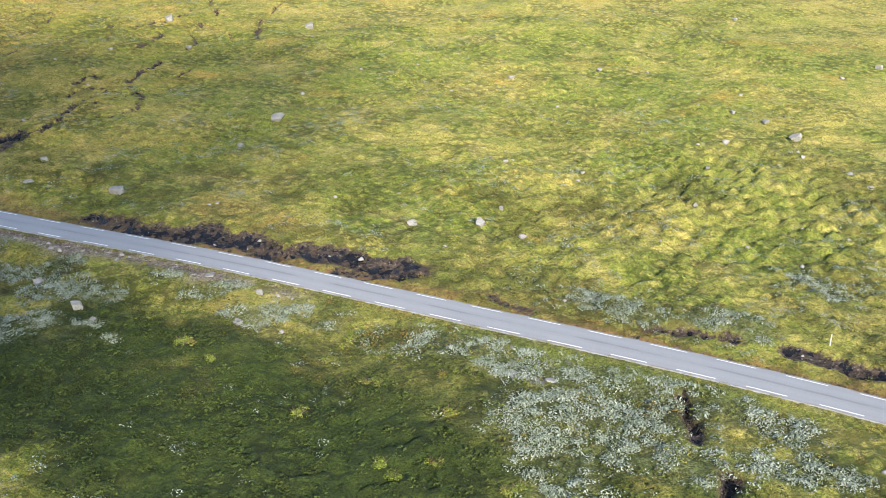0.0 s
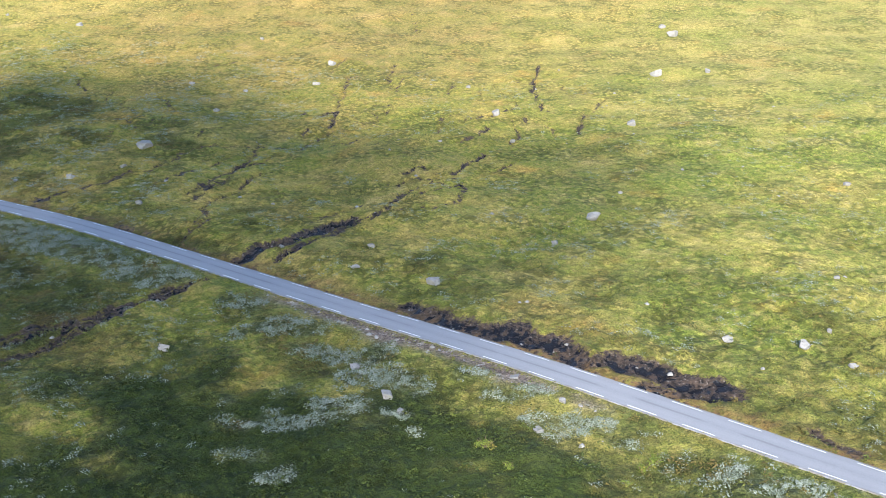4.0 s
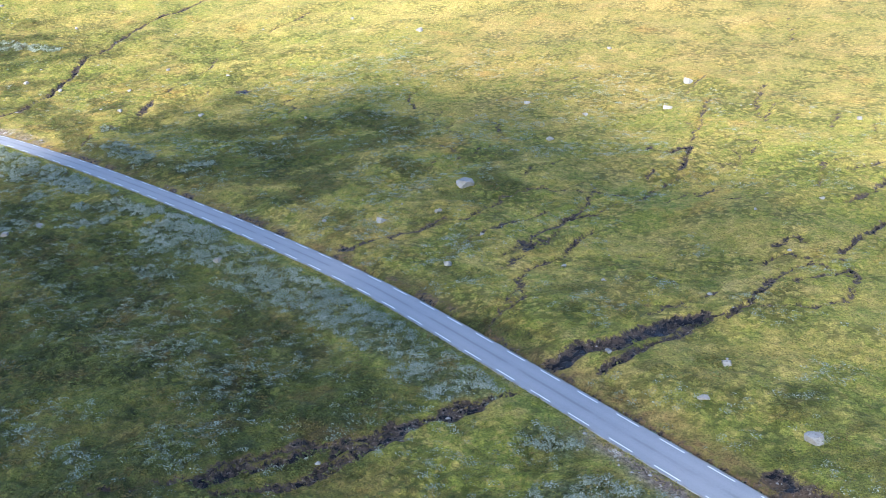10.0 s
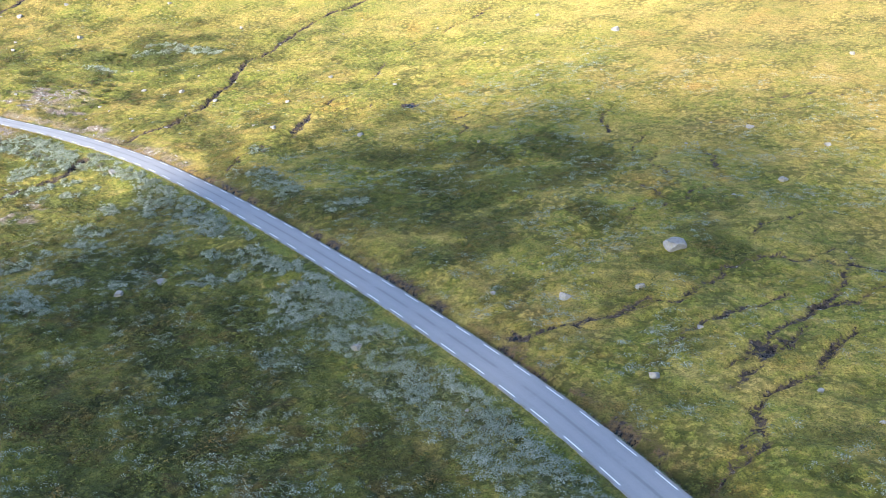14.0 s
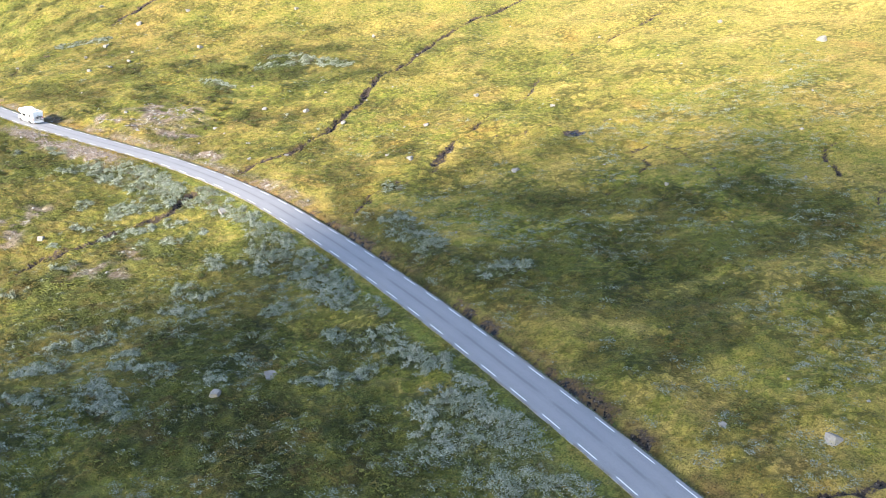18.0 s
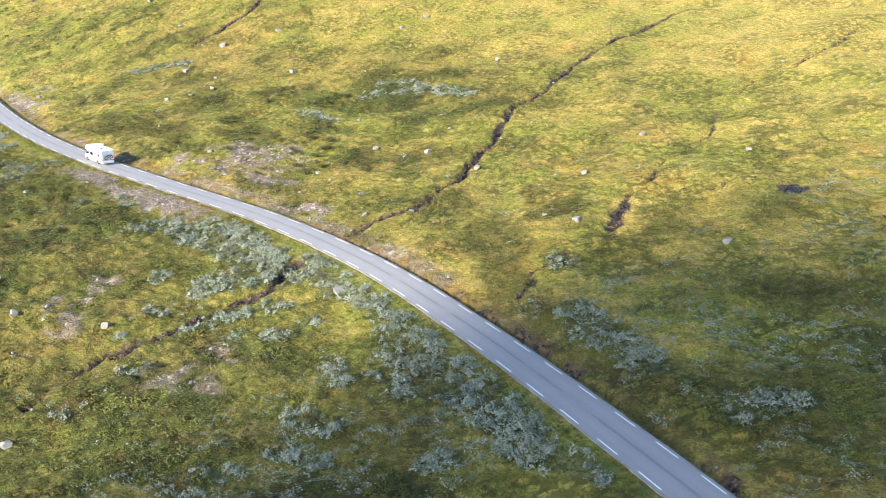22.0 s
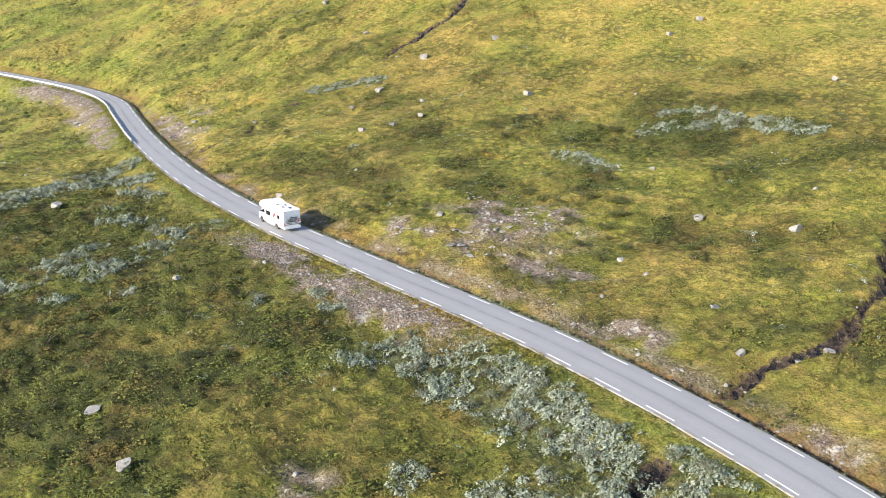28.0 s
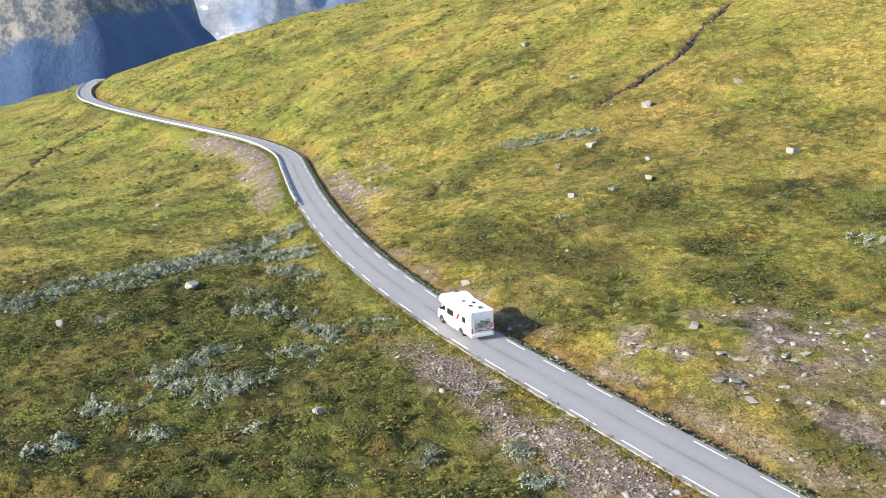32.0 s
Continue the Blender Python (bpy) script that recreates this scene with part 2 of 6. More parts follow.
# the western brook and its side arm
channel(0.95, 0.9, 0.9, (-238.2, 143.5), (-239.1, 147.1), (-238.6, 150), (-237.8, 154))
channel(0.75, 0.8, 0.9, (-237.8, 154), (-239.6, 158.4), (-244.7, 167), (-250.8, 173.6), (-256.3, 180.7))
channel(0.85, 0.6, 0.8, (-256.3, 180.7), (-263.2, 187.8), (-268.3, 198.4), (-271.1, 203), (-277.6, 214.7), (-279.2, 222.4), (-280.1, 228.3), (-281, 235.7), (-281.9, 249))
channel(0.8, 0.6, 0.8, (-231.6, 132.9), (-230.7, 130.6), (-227.6, 127.4), (-226.9, 124.2), (-226.9, 119.9), (-225.1, 116.2), (-224.6, 112.6), (-224.1, 109.6), (-222.8, 106.9))
channel(0.6, 0.5, 0.7, (-227.3, 125.7), (-226.1, 118.8), (-225.1, 114.4), (-224, 109.8), (-224.3, 105.6), (-221.4, 100.9), (-217.8, 96.3))
channel(0.35, 0.35, 0.5, (-204.1, 150.9), (-205.2, 152.6))
channel(0.35, 0.35, 0.5, (-205.5, 156.7), (-207.7, 160.6))
channel(0.4, 0.4, 0.6, (-207.4, 165.1), (-212.2, 171), (-216.7, 176.5))
channel(0.4, 0.35, 0.6, (-218.8, 181.8), (-225.1, 190.2))
channel(0.35, 0.45, 0.6, (-226.3, 194.8), (-224.6, 198.3), (-232.6, 208.5))
channel(0.3, 0.3, 0.5, (-234.1, 212.4), (-238.3, 222.3), (-235.8, 230.6), (-238.1, 249.1))
channel(0.5, 0.4, 0.5, (-202.1, 147.4), (-206.5, 152.4), (-207, 154.8), (-208.8, 159))
channel(0.4, 0.4, 0.5, (-209.2, 166), (-211.4, 168.2), (-214.2, 173.3), (-218, 176.9))
# far streams
channel(0.8, 0.6, 0.7, (-352.6, 120.3), (-350.5, 125.1))
channel(0.5, 0.5, 0.6, (-352.3, 130.4), (-360.8, 134.6))
channel(0.5, 0.5, 0.6, (-365.7, 142), (-363.5, 145.8))
channel(1, 0.9, 0.8, (-373.2, 163.9), (-376.7, 172.7), (-378.9, 181.1), (-385.9, 188.8), (-394.8, 199.3))
channel(0.8, 0.7, 0.7, (-437.1, 121.9), (-439, 127.8))
channel(0.8, 0.7, 0.7, (-436.9, 155.3), (-429.6, 163.6))
channel(0.7, 0.7, 0.7, (-487, 139.6), (-482, 146.6))
channel(1.2, 1, 0.8, (-488.4, 52.7), (-506.2, 55.8), (-514.4, 62.6), (-519.7, 69.3))
channel(0.9, 0.9, 0.6, (-464.4, 49.6), (-480.5, 54))
channel(1, 1, 0.6, (-523.6, 81.2), (-524, 83.6))
# short peat cracks running down the wet meadow
crack_rng = random.Random(23)
for k in range(54):
    far_side = k >= 40
    cx, cy = (crack_rng.gauss(-76, 20), crack_rng.uniform(136, 245)) if not far_side else (crack_rng.uniform(-215, -115), crack_rng.uniform(150, 230))
    way, line = math.pi / 2 + crack_rng.gauss(0, 0.55), [(cx, cy)]
    for _ in range(crack_rng.randint(2, 4)):
        way += crack_rng.gauss(0, 0.5)
        step = crack_rng.uniform(2.0, 4.5)
        cx, cy = cx + step * math.cos(way), cy + step * math.sin(way)
        line.append((cx, cy))
    CHANNELS.append((tuple(line), crack_rng.uniform(0.16, 0.32), crack_rng.uniform(0.10, 0.22), 0.4))
# soft-edged plan patches: x, y, radius along and across the road's run
BARE = [(-281, 147, 9, 4.5), (-287, 134, 5, 2.4), (-275, 139, 6, 2.2), (-268, 142, 5, 2.0), (-252, 143, 6, 2.4), (-264, 145, 7, 2), (-229, 144.5, 9, 2.4), (-281, 144, 10, 4.5), (-250, 143, 5, 3), (-284, 136, 4, 2.5), (-279, 151, 6, 3), (-266, 123.5, 14, 3.0), (-284, 119.5, 14, 2.6), (-275, 121.5, 12, 3.4), (-262, 127, 10, 1.6),
        (-412, 106, 20, 4), (-375, 108, 9, 3), (-372, 122, 14, 4), (-24, 97.2, 12, 1.8), (8, 77.5, 2.5, 1.2),
        (-72, 116, 5, 2.5), (-450, 99, 16, 4), (-390, 128, 9, 3)]
WARM = [(-293, 130, 8, 2.6), (-282, 138, 9, 4), (-236, 146, 16, 9), (-265, 140, 18, 7), (-305, 129, 14, 5), (-250, 112, 16, 9), (-120, 141, 24, 5), (-165, 146, 26, 5), (-205, 146, 12, 5),
        (15, 92, 20, 4), (-345, 160, 40, 20), (-20, 112, 18, 4), (-75, 92, 12, 6), (-300, 190, 30, 14), (-320, 140, 16, 8), (-6, 90, 8, 3)]
HEATH_EAST = [(-14, 72, 24, 13), (-38, 78, 14, 9), (-108, 100, 28, 12), (-110, 96, 46, 17), (-130, 90, 30, 12), (-150, 102, 36, 17), (-150, 106, 26, 12), (-160, 88, 24, 10),
              (-178, 112, 16, 12), (-202, 106, 24, 12), (-215, 118, 12, 8), (-240, 88, 18, 10), (-262, 96, 26, 12), (-268, 106, 26, 9)]
HEATH_WEST = [(-268, 158, 12, 4), (-275, 98, 34, 15), (-285, 94, 44, 22), (-288, 160, 14, 5), (-290, 101, 30, 14), (-292, 178, 14, 8), (-298, 150, 9, 6), (-300, 168, 16, 6),
              (-300, 150, 12, 4), (-305, 104, 14, 6), (-305, 92, 22, 14), (-315, 92, 14, 8), (-318, 104, 10, 6), (-322, 152, 10, 5), (-345, 104, 14, 6)]
HEATH = HEATH_EAST + HEATH_WEST
DEEP = [(-14, 68, 46, 19), (-44, 76, 28, 18), (-2, 54, 46, 18), (-60, 84, 16, 13), (-28, 84, 16, 8), (-52, 62, 34, 16)]
# strips of low growth: radius and the line that they follow on the plan
WILLOW, HEATHER, SPRIGS, STONY, RUSTY = [], [], [], [], []


def cover(kind, radius, *points):
    kind.append((points if len(points) > 1 else points * 2, radius))


def willow(radius, *points):
    cover(WILLOW, radius, *points)


willow(3.2, (1.1, 83.6), (6.2, 80.8), (10.9, 78.8), (16, 77), (19.4, 74.7))
willow(3.4, (6.6, 71.5), (10.6, 71.7), (14.7, 71.8), (18.7, 71))
willow(3, (9.1, 67), (12.2, 66.4))
willow(2.2, (9.4, 63.1), (9.6, 61.1))
willow(2.4, (15.5, 66.1), (17.7, 64.7), (19.5, 63.4))
willow(2.4, (22.5, 74.3), (25.1, 71.9), (27.4, 69.2))
willow(1.8, (23.1, 64.7), (25.9, 63.2))
willow(1.6, (27.7, 65), (29.3, 62.7))
willow(2.6, (-202.2, 132.5), (-194.9, 132.9), (-186.1, 132.1), (-178.4, 131.4))
willow(1.6, (-177.5, 129.5), (-173.6, 130.7), (-169.0, 132.0))
willow(2.0, (-167.2, 126.5), (-164.3, 127.6), (-161.4, 128.3))
willow(1.2, (-180.4, 122.9), (-179.4, 124.9))
willow(1.4, (-196.6, 117.4), (-192.1, 118.9))
willow(1.2, (-191.9, 113.9), (-187.9, 116.1))
willow(1.0, (-192.6, 106.6), (-192.0, 109.3))
willow(1.9, (-190.2, 100.1), (-190.0, 102.4), (-189.1, 104.4))
willow(1.4, (-186.9, 94.9), (-185.7, 96.5), (-185.3, 98.3))
willow(1.7, (-181.8, 88.6), (-181.3, 90.5), (-179.8, 92.8), (-176.2, 94.6))
willow(1.4, (-175.1, 98.2), (-171.0, 99.3))
willow(1.2, (-180.2, 103.7), (-177.8, 105.5), (-174.3, 106.9))
willow(1.0, (-183.9, 105.4), (-181.9, 106.6))
willow(0.9, (-171.0, 115.5), (-168.6, 116.8))
willow(0.8, (-169.6, 110.2), (-167.4, 110.5))
willow(1.2, (-161.2, 118.0), (-159.6, 120.1), (-158.5, 122.7))
willow(1.0, (-205.2, 125.0), (-202.7, 124.8))
willow(0.8, (-224.3, 115.0), (-223.8, 119.8), (-224.6, 125.6))
willow(2.2, (-204.4, 132.5), (-199.6, 132.2))
willow(1.2, (-203.1, 124.5), (-199.1, 123.5))
willow(0.9, (-198.8, 126.6))
willow(1.6, (-195.3, 127.6), (-192.5, 127.8))
willow(1.4, (-210.0, 133.7), (-207.0, 135.0))
willow(0.8, (-215.1, 127.6))
willow(0.8, (-215.3, 126.4))
willow(0.8, (-206.5, 125.8))
willow(1.1, (-223.4, 125.2), (-222.0, 127.5))
willow(1.0, (-231.5, 112.9), (-230.3, 114.3))
willow(0.7, (-227.5, 108.3))
willow(0.9, (-218.4, 106.8), (-217.4, 108.1))
willow(0.8, (-213.9, 99.0), (-213.6, 101.7))
willow(0.7, (-219.1, 119.3), (-218.0, 119.8))
willow(0.9, (-215.5, 121.8), (-214.1, 123.5))
willow(2.2, (-152.8, 131.2), (-144.4, 129.9), (-137.5, 128.4))
willow(1.6, (-168.8, 125.1), (-164.0, 128.8), (-153.1, 128.3))
willow(2.2, (-147.9, 124.2), (-146.4, 126.9))
willow(2.2, (-141.8, 121.0), (-138.3, 122.7), (-134.2, 122.5))
willow(2.0, (-139.2, 126.1), (-132.0, 124.8), (-127.1, 125.6))
willow(2.4, (-123.2, 121.1), (-122.9, 123.9), (-119.1, 124.4))
willow(1.8, (-134.2, 114.2), (-131.1, 115.9))
willow(1.2, (-158.8, 120.6), (-158.4, 123.3))
willow(1.2, (-176.5, 100.4), (-167.3, 100.1))
willow(1.8, (-63.5, 107.4), (-59.3, 106.7))
willow(1.9, (-57.0, 99.8), (-53.3, 101.7), (-49.7, 102.6))
willow(1.8, (-48.9, 98.0), (-43.9, 98.2), (-39.7, 98.9))
willow(1.9, (-40.6, 93.2), (-37.4, 94.5), (-33.6, 93.0))
willow(1.0, (-46.3, 88.5), (-45.4, 90.4))
willow(1.6, (-44.9, 83.1), (-42.2, 83.4), (-39.9, 84.7))
willow(1.3, (-41.7, 87.4), (-37.5, 87.2))
willow(1.4, (-48.7, 80.9), (-46.8, 81.6))
willow(1.0, (-50.3, 84.9))
willow(1.2, (-39.9, 73.2), (-38.8, 74.1))
willow(0.9, (-45.3, 75.9), (-42.1, 76.6))
willow(0.9, (-33.8, 86.4), (-32.4, 87.2))
willow(0.7, (-30.4, 84.7))
willow(1.2, (-25.7, 93.4), (-23.0, 93.4), (-20.7, 94.7))
willow(1.0, (-29.3, 95.7), (-27.5, 95.9))
willow(1.0, (-20.0, 89.4), (-17.8, 89.4))
willow(1.0, (-16.3, 90.1), (-13.4, 89.9))
willow(0.9, (-17.9, 86.9), (-15.9, 88.0))
willow(0.9, (-12.0, 87.7), (-10.9, 87.5))
willow(0.7, (-13.9, 82.9))
willow(2, (15, 95.9), (17.8, 92.1), (19.7, 90))
willow(2, (25.6, 89.7), (29.2, 87))
willow(1.8, (39.2, 102.6), (40.8, 97))
willow(2.4, (-120.2, 122), (-110.6, 119), (-99.6, 115.9), (-87.5, 116.2), (-78, 114.2), (-73, 111.2))
willow(3.4, (-145.3, 126.4), (-127.8, 123.2), (-111.4, 121.2), (-95.4, 117.3))
willow(2.6, (-95.5, 115.4), (-86.1, 113), (-80.4, 111.1), (-75.3, 109.6))
willow(3, (-120.2, 118.9), (-111.8, 119.6), (-102, 117.9), (-95.5, 117.9))
willow(2, (-249.9, 126), (-238.8, 127.6), (-228.3, 129.6))
willow(2.4, (-255, 124.2), (-245.4, 127), (-235.3, 130), (-227.9, 131.8))
willow(1.6, (-231.8, 134.3), (-219.5, 134.6), (-212.2, 134.8))
willow(2, (-194.3, 149.5), (-187.7, 148.5), (-179.6, 147))
willow(1.6, (-168.1, 147), (-166.7, 150.6))
willow(2.2, (-250.7, 124), (-247.8, 127.6), (-239.4, 129.4), (-233, 131))
willow(2.4, (-233.7, 121.5), (-232.2, 125.3), (-232.6, 129.6))
willow(1.8, (-229.7, 132.1), (-224.6, 133.4), (-220.1, 133.8))
willow(1.5, (-259.6, 120.8), (-256.1, 124.4))
willow(1.2, (-240.3, 116.6))
willow(1.4, (-296.7, 175.1), (-292, 181.2), (-287.1, 186.8), (-279, 189))
willow(1.6, (-296.9, 161.4), (-288.2, 163.3))
willow(1.6, (-367.6, 148.1), (-364.4, 153.6), (-360.6, 156.9))
willow(1.4, (-207.5, 156.9), (-205.2, 155.9))
willow(1.4, (-194.6, 148.7), (-193.2, 150))
willow(1.6, (-258.5, 119.6), (-259.7, 124.4))
willow(3, (-253.2, 126.1), (-248.1, 128), (-242.6, 129.2), (-236.5, 129.6))
willow(2.2, (-234.9, 126.9), (-232.4, 129))
willow(2, (-230.3, 132.2), (-228.5, 133.2))
willow(1.4, (-270.3, 120.7))
willow(1.1, (-299.8, 179.7), (-295.2, 185.1), (-283.8, 186.6))
willow(1.6, (-369.3, 147.9), (-364.7, 153.4), (-360, 157.5))
willow(2.8, (-332.6, 89.9), (-339.7, 99.4), (-334.6, 109.9))
willow(1.6, (-296.7, 96.5), (-292.2, 100.4))
willow(1, (-240.2, 117.5))
willow(3, (-330.7, 75.9), (-335.8, 82.5), (-336.2, 89.7), (-338.9, 96.3), (-345.4, 104.1), (-349.6, 110.8))
willow(1.6, (-298.6, 97), (-293.2, 100.8))
willow(1.3, (-303.9, 113.5), (-303.5, 116.8))
willow(1, (-275.3, 120.6))
willow(1.2, (-269.8, 120.1))
willow(1.8, (-369.8, 147.6), (-366.4, 152.8), (-360.4, 157.8))
willow(1, (-325.3, 140.6))
willow(1.2, (-329.3, 107), (-322, 111))
willow(1.2, (-320.7, 104.7))
willow(1, (-294.6, 94.8))
willow(1, (-279.1, 114.2))
willow(2.0, (-300.4, 96.1), (-302.0, 98.6), (-304.2, 101.2))
willow(1.8, (-293.7, 97.1), (-292.6, 100.4), (-295.0, 103.3))
willow(1.3, (-301.4, 105.7), (-300.8, 107.8))
willow(0.9, (-295.9, 89.6), (-293.3, 92.1), (-294.5, 95.0))
willow(0.9, (-287.5, 87.0), (-288.5, 89.0))
willow(1.0, (-288.5, 94.5), (-287.5, 96.3))
willow(1.2, (-315.2, 102.7), (-311.7, 108.8))
willow(1.2, (-307.8, 109.0), (-302.2, 111.7))
willow(1.4, (-305.3, 113.7), (-302.4, 116.6), (-304.3, 119.2))
willow(0.7, (-298.4, 108.6), (-297.2, 108.9))
willow(0.7, (-286.7, 101.5), (-285.3, 102.3))
willow(0.8, (-276.7, 113.7), (-276.3, 114.3))
# loose sprigs of willow in the eastern meadow
cover(SPRIGS, 2, (-41, 141.8), (-35.5, 142.7))
cover(SPRIGS, 2.2, (-11.4, 140.8), (-5.4, 134.4))
cover(SPRIGS, 1.6, (5.6, 182.8), (10.4, 174.1), (12, 159.2))
cover(SPRIGS, 1.6, (8.3, 207.8), (12.3, 205.3))
cover(SPRIGS, 3.5, (-205.1, 179.9), (-202.6, 183.9), (-194.3, 194.8))
cover(SPRIGS, 4, (-189.3, 164.2), (-187, 173.3), (-180, 182))
cover(SPRIGS, 4, (-172, 158), (-168, 165), (-166, 174))
# thin turf with pale gravel showing through
cover(STONY, 3, (-240.2, 105.4), (-242.6, 109.2))
cover(STONY, 2.2, (-232.4, 102.9), (-236, 104))
cover(STONY, 2.4, (-214.5, 109.9), (-211, 112), (-206.9, 111.3))
cover(STONY, 2, (-216.8, 117.5), (-213.4, 116.3))
cover(STONY, 1.6, (-319.7, 88.9), (-319.2, 91.2))
# rust-coloured mats below the road
cover(RUSTY, 2.4, (-282.1, 84.9), (-281.8, 88.7), (-282.8, 91.0))
cover(RUSTY, 3, (-307.7, 83.1), (-309.8, 89.0), (-313.5, 93.1))
cover(RUSTY, 2, (-275.0, 100.6), (-271.4, 105.7), (-273.2, 109.0))
# dark heather and dwarf birch
cover(HEATHER, 5, (-168, 150), (-167, 159), (-164, 167), (-163, 175))
cover(HEATHER, 4, (-156, 150), (-145, 155), (-143, 162))
cover(HEATHER, 4, (-142, 143), (-136, 149))
cover(HEATHER, 5, (-161, 188), (-146, 185))
cover(HEATHER, 3, (-134, 168), (-130, 167))
cover(HEATHER, 4, (-182, 169), (-168, 177))
cover(HEATHER, 3, (-185, 146), (-173, 146))
cover(HEATHER, 6, (-154, 156), (-152, 172), (-145, 181))
cover(HEATHER, 3, (-116, 170), (-108, 167))
cover(HEATHER, 5, (-174, 145), (-166, 150), (-158, 151))
cover(HEATHER, 5, (-168, 165), (-155, 164))
cover(HEATHER, 4, (-180, 167), (-174, 176))
cover(HEATHER, 4, (-142, 156), (-136, 152))
cover(HEATHER, 3, (-323, 153), (-323, 147))
cover(HEATHER, 3, (-301, 167), (-301, 178), (-292, 195))
cover(HEATHER, 3, (-212, 151), (-206, 149))
cover(HEATHER, 4, (-225, 157), (-215, 154))
cover(HEATHER, 3, (-325, 146), (-315, 149))
cover(HEATHER, 2, (-318, 159), (-316, 163))
cover(HEATHER, 3, (-303, 164), (-300, 174), (-307, 186))
cover(HEATHER, 3, (-328, 126), (-314, 132), (-302, 139))
cover(HEATHER, 2.5, (-321, 144), (-315, 150), (-317, 154))
cover(HEATHER, 3, (-330, 131), (-314, 137), (-305, 140))
cover(HEATHER, 3, (-296, 148), (-285, 147))
cover(HEATHER, 8, (-327, 100), (-301, 109), (-283, 113))
cover(HEATHER, 2, (-330, 117), (-333, 123))


def patch_mask(x, y, patches, seed):
    ragged = 0.75 + 0.7 * (fbm(x, y, 5.0, seed, 3) - 0.5) * 2
    m = np.zeros(len(x))
    for px, py, rx, ry in patches:
        sel = (np.abs(x - px) < rx * 2 + 3) & (np.abs(y - py) < ry * 2 + rx)
        if not sel.any():
            continue
        sl = float(along(ROAD_Y, px + 2) - along(ROAD_Y, px - 2)) / 4
        c, s = 1 / math.hypot(1, sl), sl / math.hypot(1, sl)
        u, v = x[sel] - px, y[sel] - py
        r = np.hypot((u * c + v * s) / rx, (v * c - u * s) / ry)
        m[sel] = np.maximum(m[sel], 1 - smooth(0.35, 1.5, r / np.maximum(ragged[sel], 0.2)))
    return m


def strip_mask(x, y, strips, seed, grain=3.6):
    """Cover that follows lines on the plan, with a ragged rim."""
    ragged = 0.55 + 1.0 * fbm(x, y, grain, seed, 3)
    m = np.zeros(len(x))
    for pts, radius in strips:
        p = np.array(pts)
        reach = radius * 2 + 2
        sel = (x > p[:, 0].min() - reach) & (x < p[:, 0].max() + reach) & (y > p[:, 1].min() - reach) & (y < p[:, 1].max() + reach)
        if not sel.any():
            continue
        d, _ = line_distance(x[sel], y[sel], pts, 1, 1)
        m[sel] = np.maximum(m[sel], 1 - smooth(0.55, 1.35, d / (radius * ragged[sel])))
    return m


def channel_field(x, y):
    """How deep the channels cut, and how wet the ground is: 0.5 at the water's edge."""
    cut, wet = np.zeros(len(x)), np.zeros(len(x))
    wx = x + 0.8 * (fbm(x, y, 4.0, 71, 3) - 0.5) * 2 + 0.4 * (vnoise(x, y, 1.3, 73) - 0.5) * 2
    wy = y + 0.8 * (fbm(x, y, 4.0, 91, 3) - 0.5) * 2 + 0.4 * (vnoise(x, y, 1.3, 93) - 0.5) * 2
    broken = smooth(0.28, 0.48, fbm(x, y, 4.0, 97, 3))
    for pts, w0, w1, depth in CHANNELS:
        p = np.array(pts)
        sel = (x > p[:, 0].min() - 6) & (x < p[:, 0].max() + 6) & (y > p[:, 1].min() - 6) & (y < p[:, 1].max() + 6)
        if not sel.any():
            continue
        d, w = line_distance(wx[sel], wy[sel], pts, w0, w1)
        w = w * (0.45 + 0.75 * vnoise(x[sel], y[sel], 3.0, 33)) * (0.45 + 0.6 * np.maximum(broken[sel], 0.75 * (w0 > 0.45)))
        cut[sel] = np.maximum(cut[sel], depth * (1 - smooth(0.3, 1.3, d / np.maximum(w, 0.45))) * (0.65 + 0.35 * broken[sel]))
        wet[sel] = np.maximum(wet[sel], np.clip(0.5 - 0.5 * (d - w) / np.maximum(0.55, 0.6 * w), 0, 1))
    return cut, wet


def hummocks(x, y, size, seed):
    """Rounded mounds with creases between them, from 0 in the crease to 1 on top."""
    u, v = np.asarray(x, float) / size, np.asarray(y, float) / size
    i, j = np.floor(u), np.floor(v)
    near, second = np.full(u.shape, 9.0), np.full(u.shape, 9.0)
    for a in (-1, 0, 1):
        for b in (-1, 0, 1):
            px = i + a + lattice(i + a, j + b, seed)
            py = j + b + lattice(i + a, j + b, seed + 5)
            d = (u - px)**2 + (v - py)**2
            second = np.minimum(second, np.maximum(near, d))
            near = np.minimum(near, d)
    return smooth(0.0, 0.75, np.sqrt(second) - np.sqrt(near))


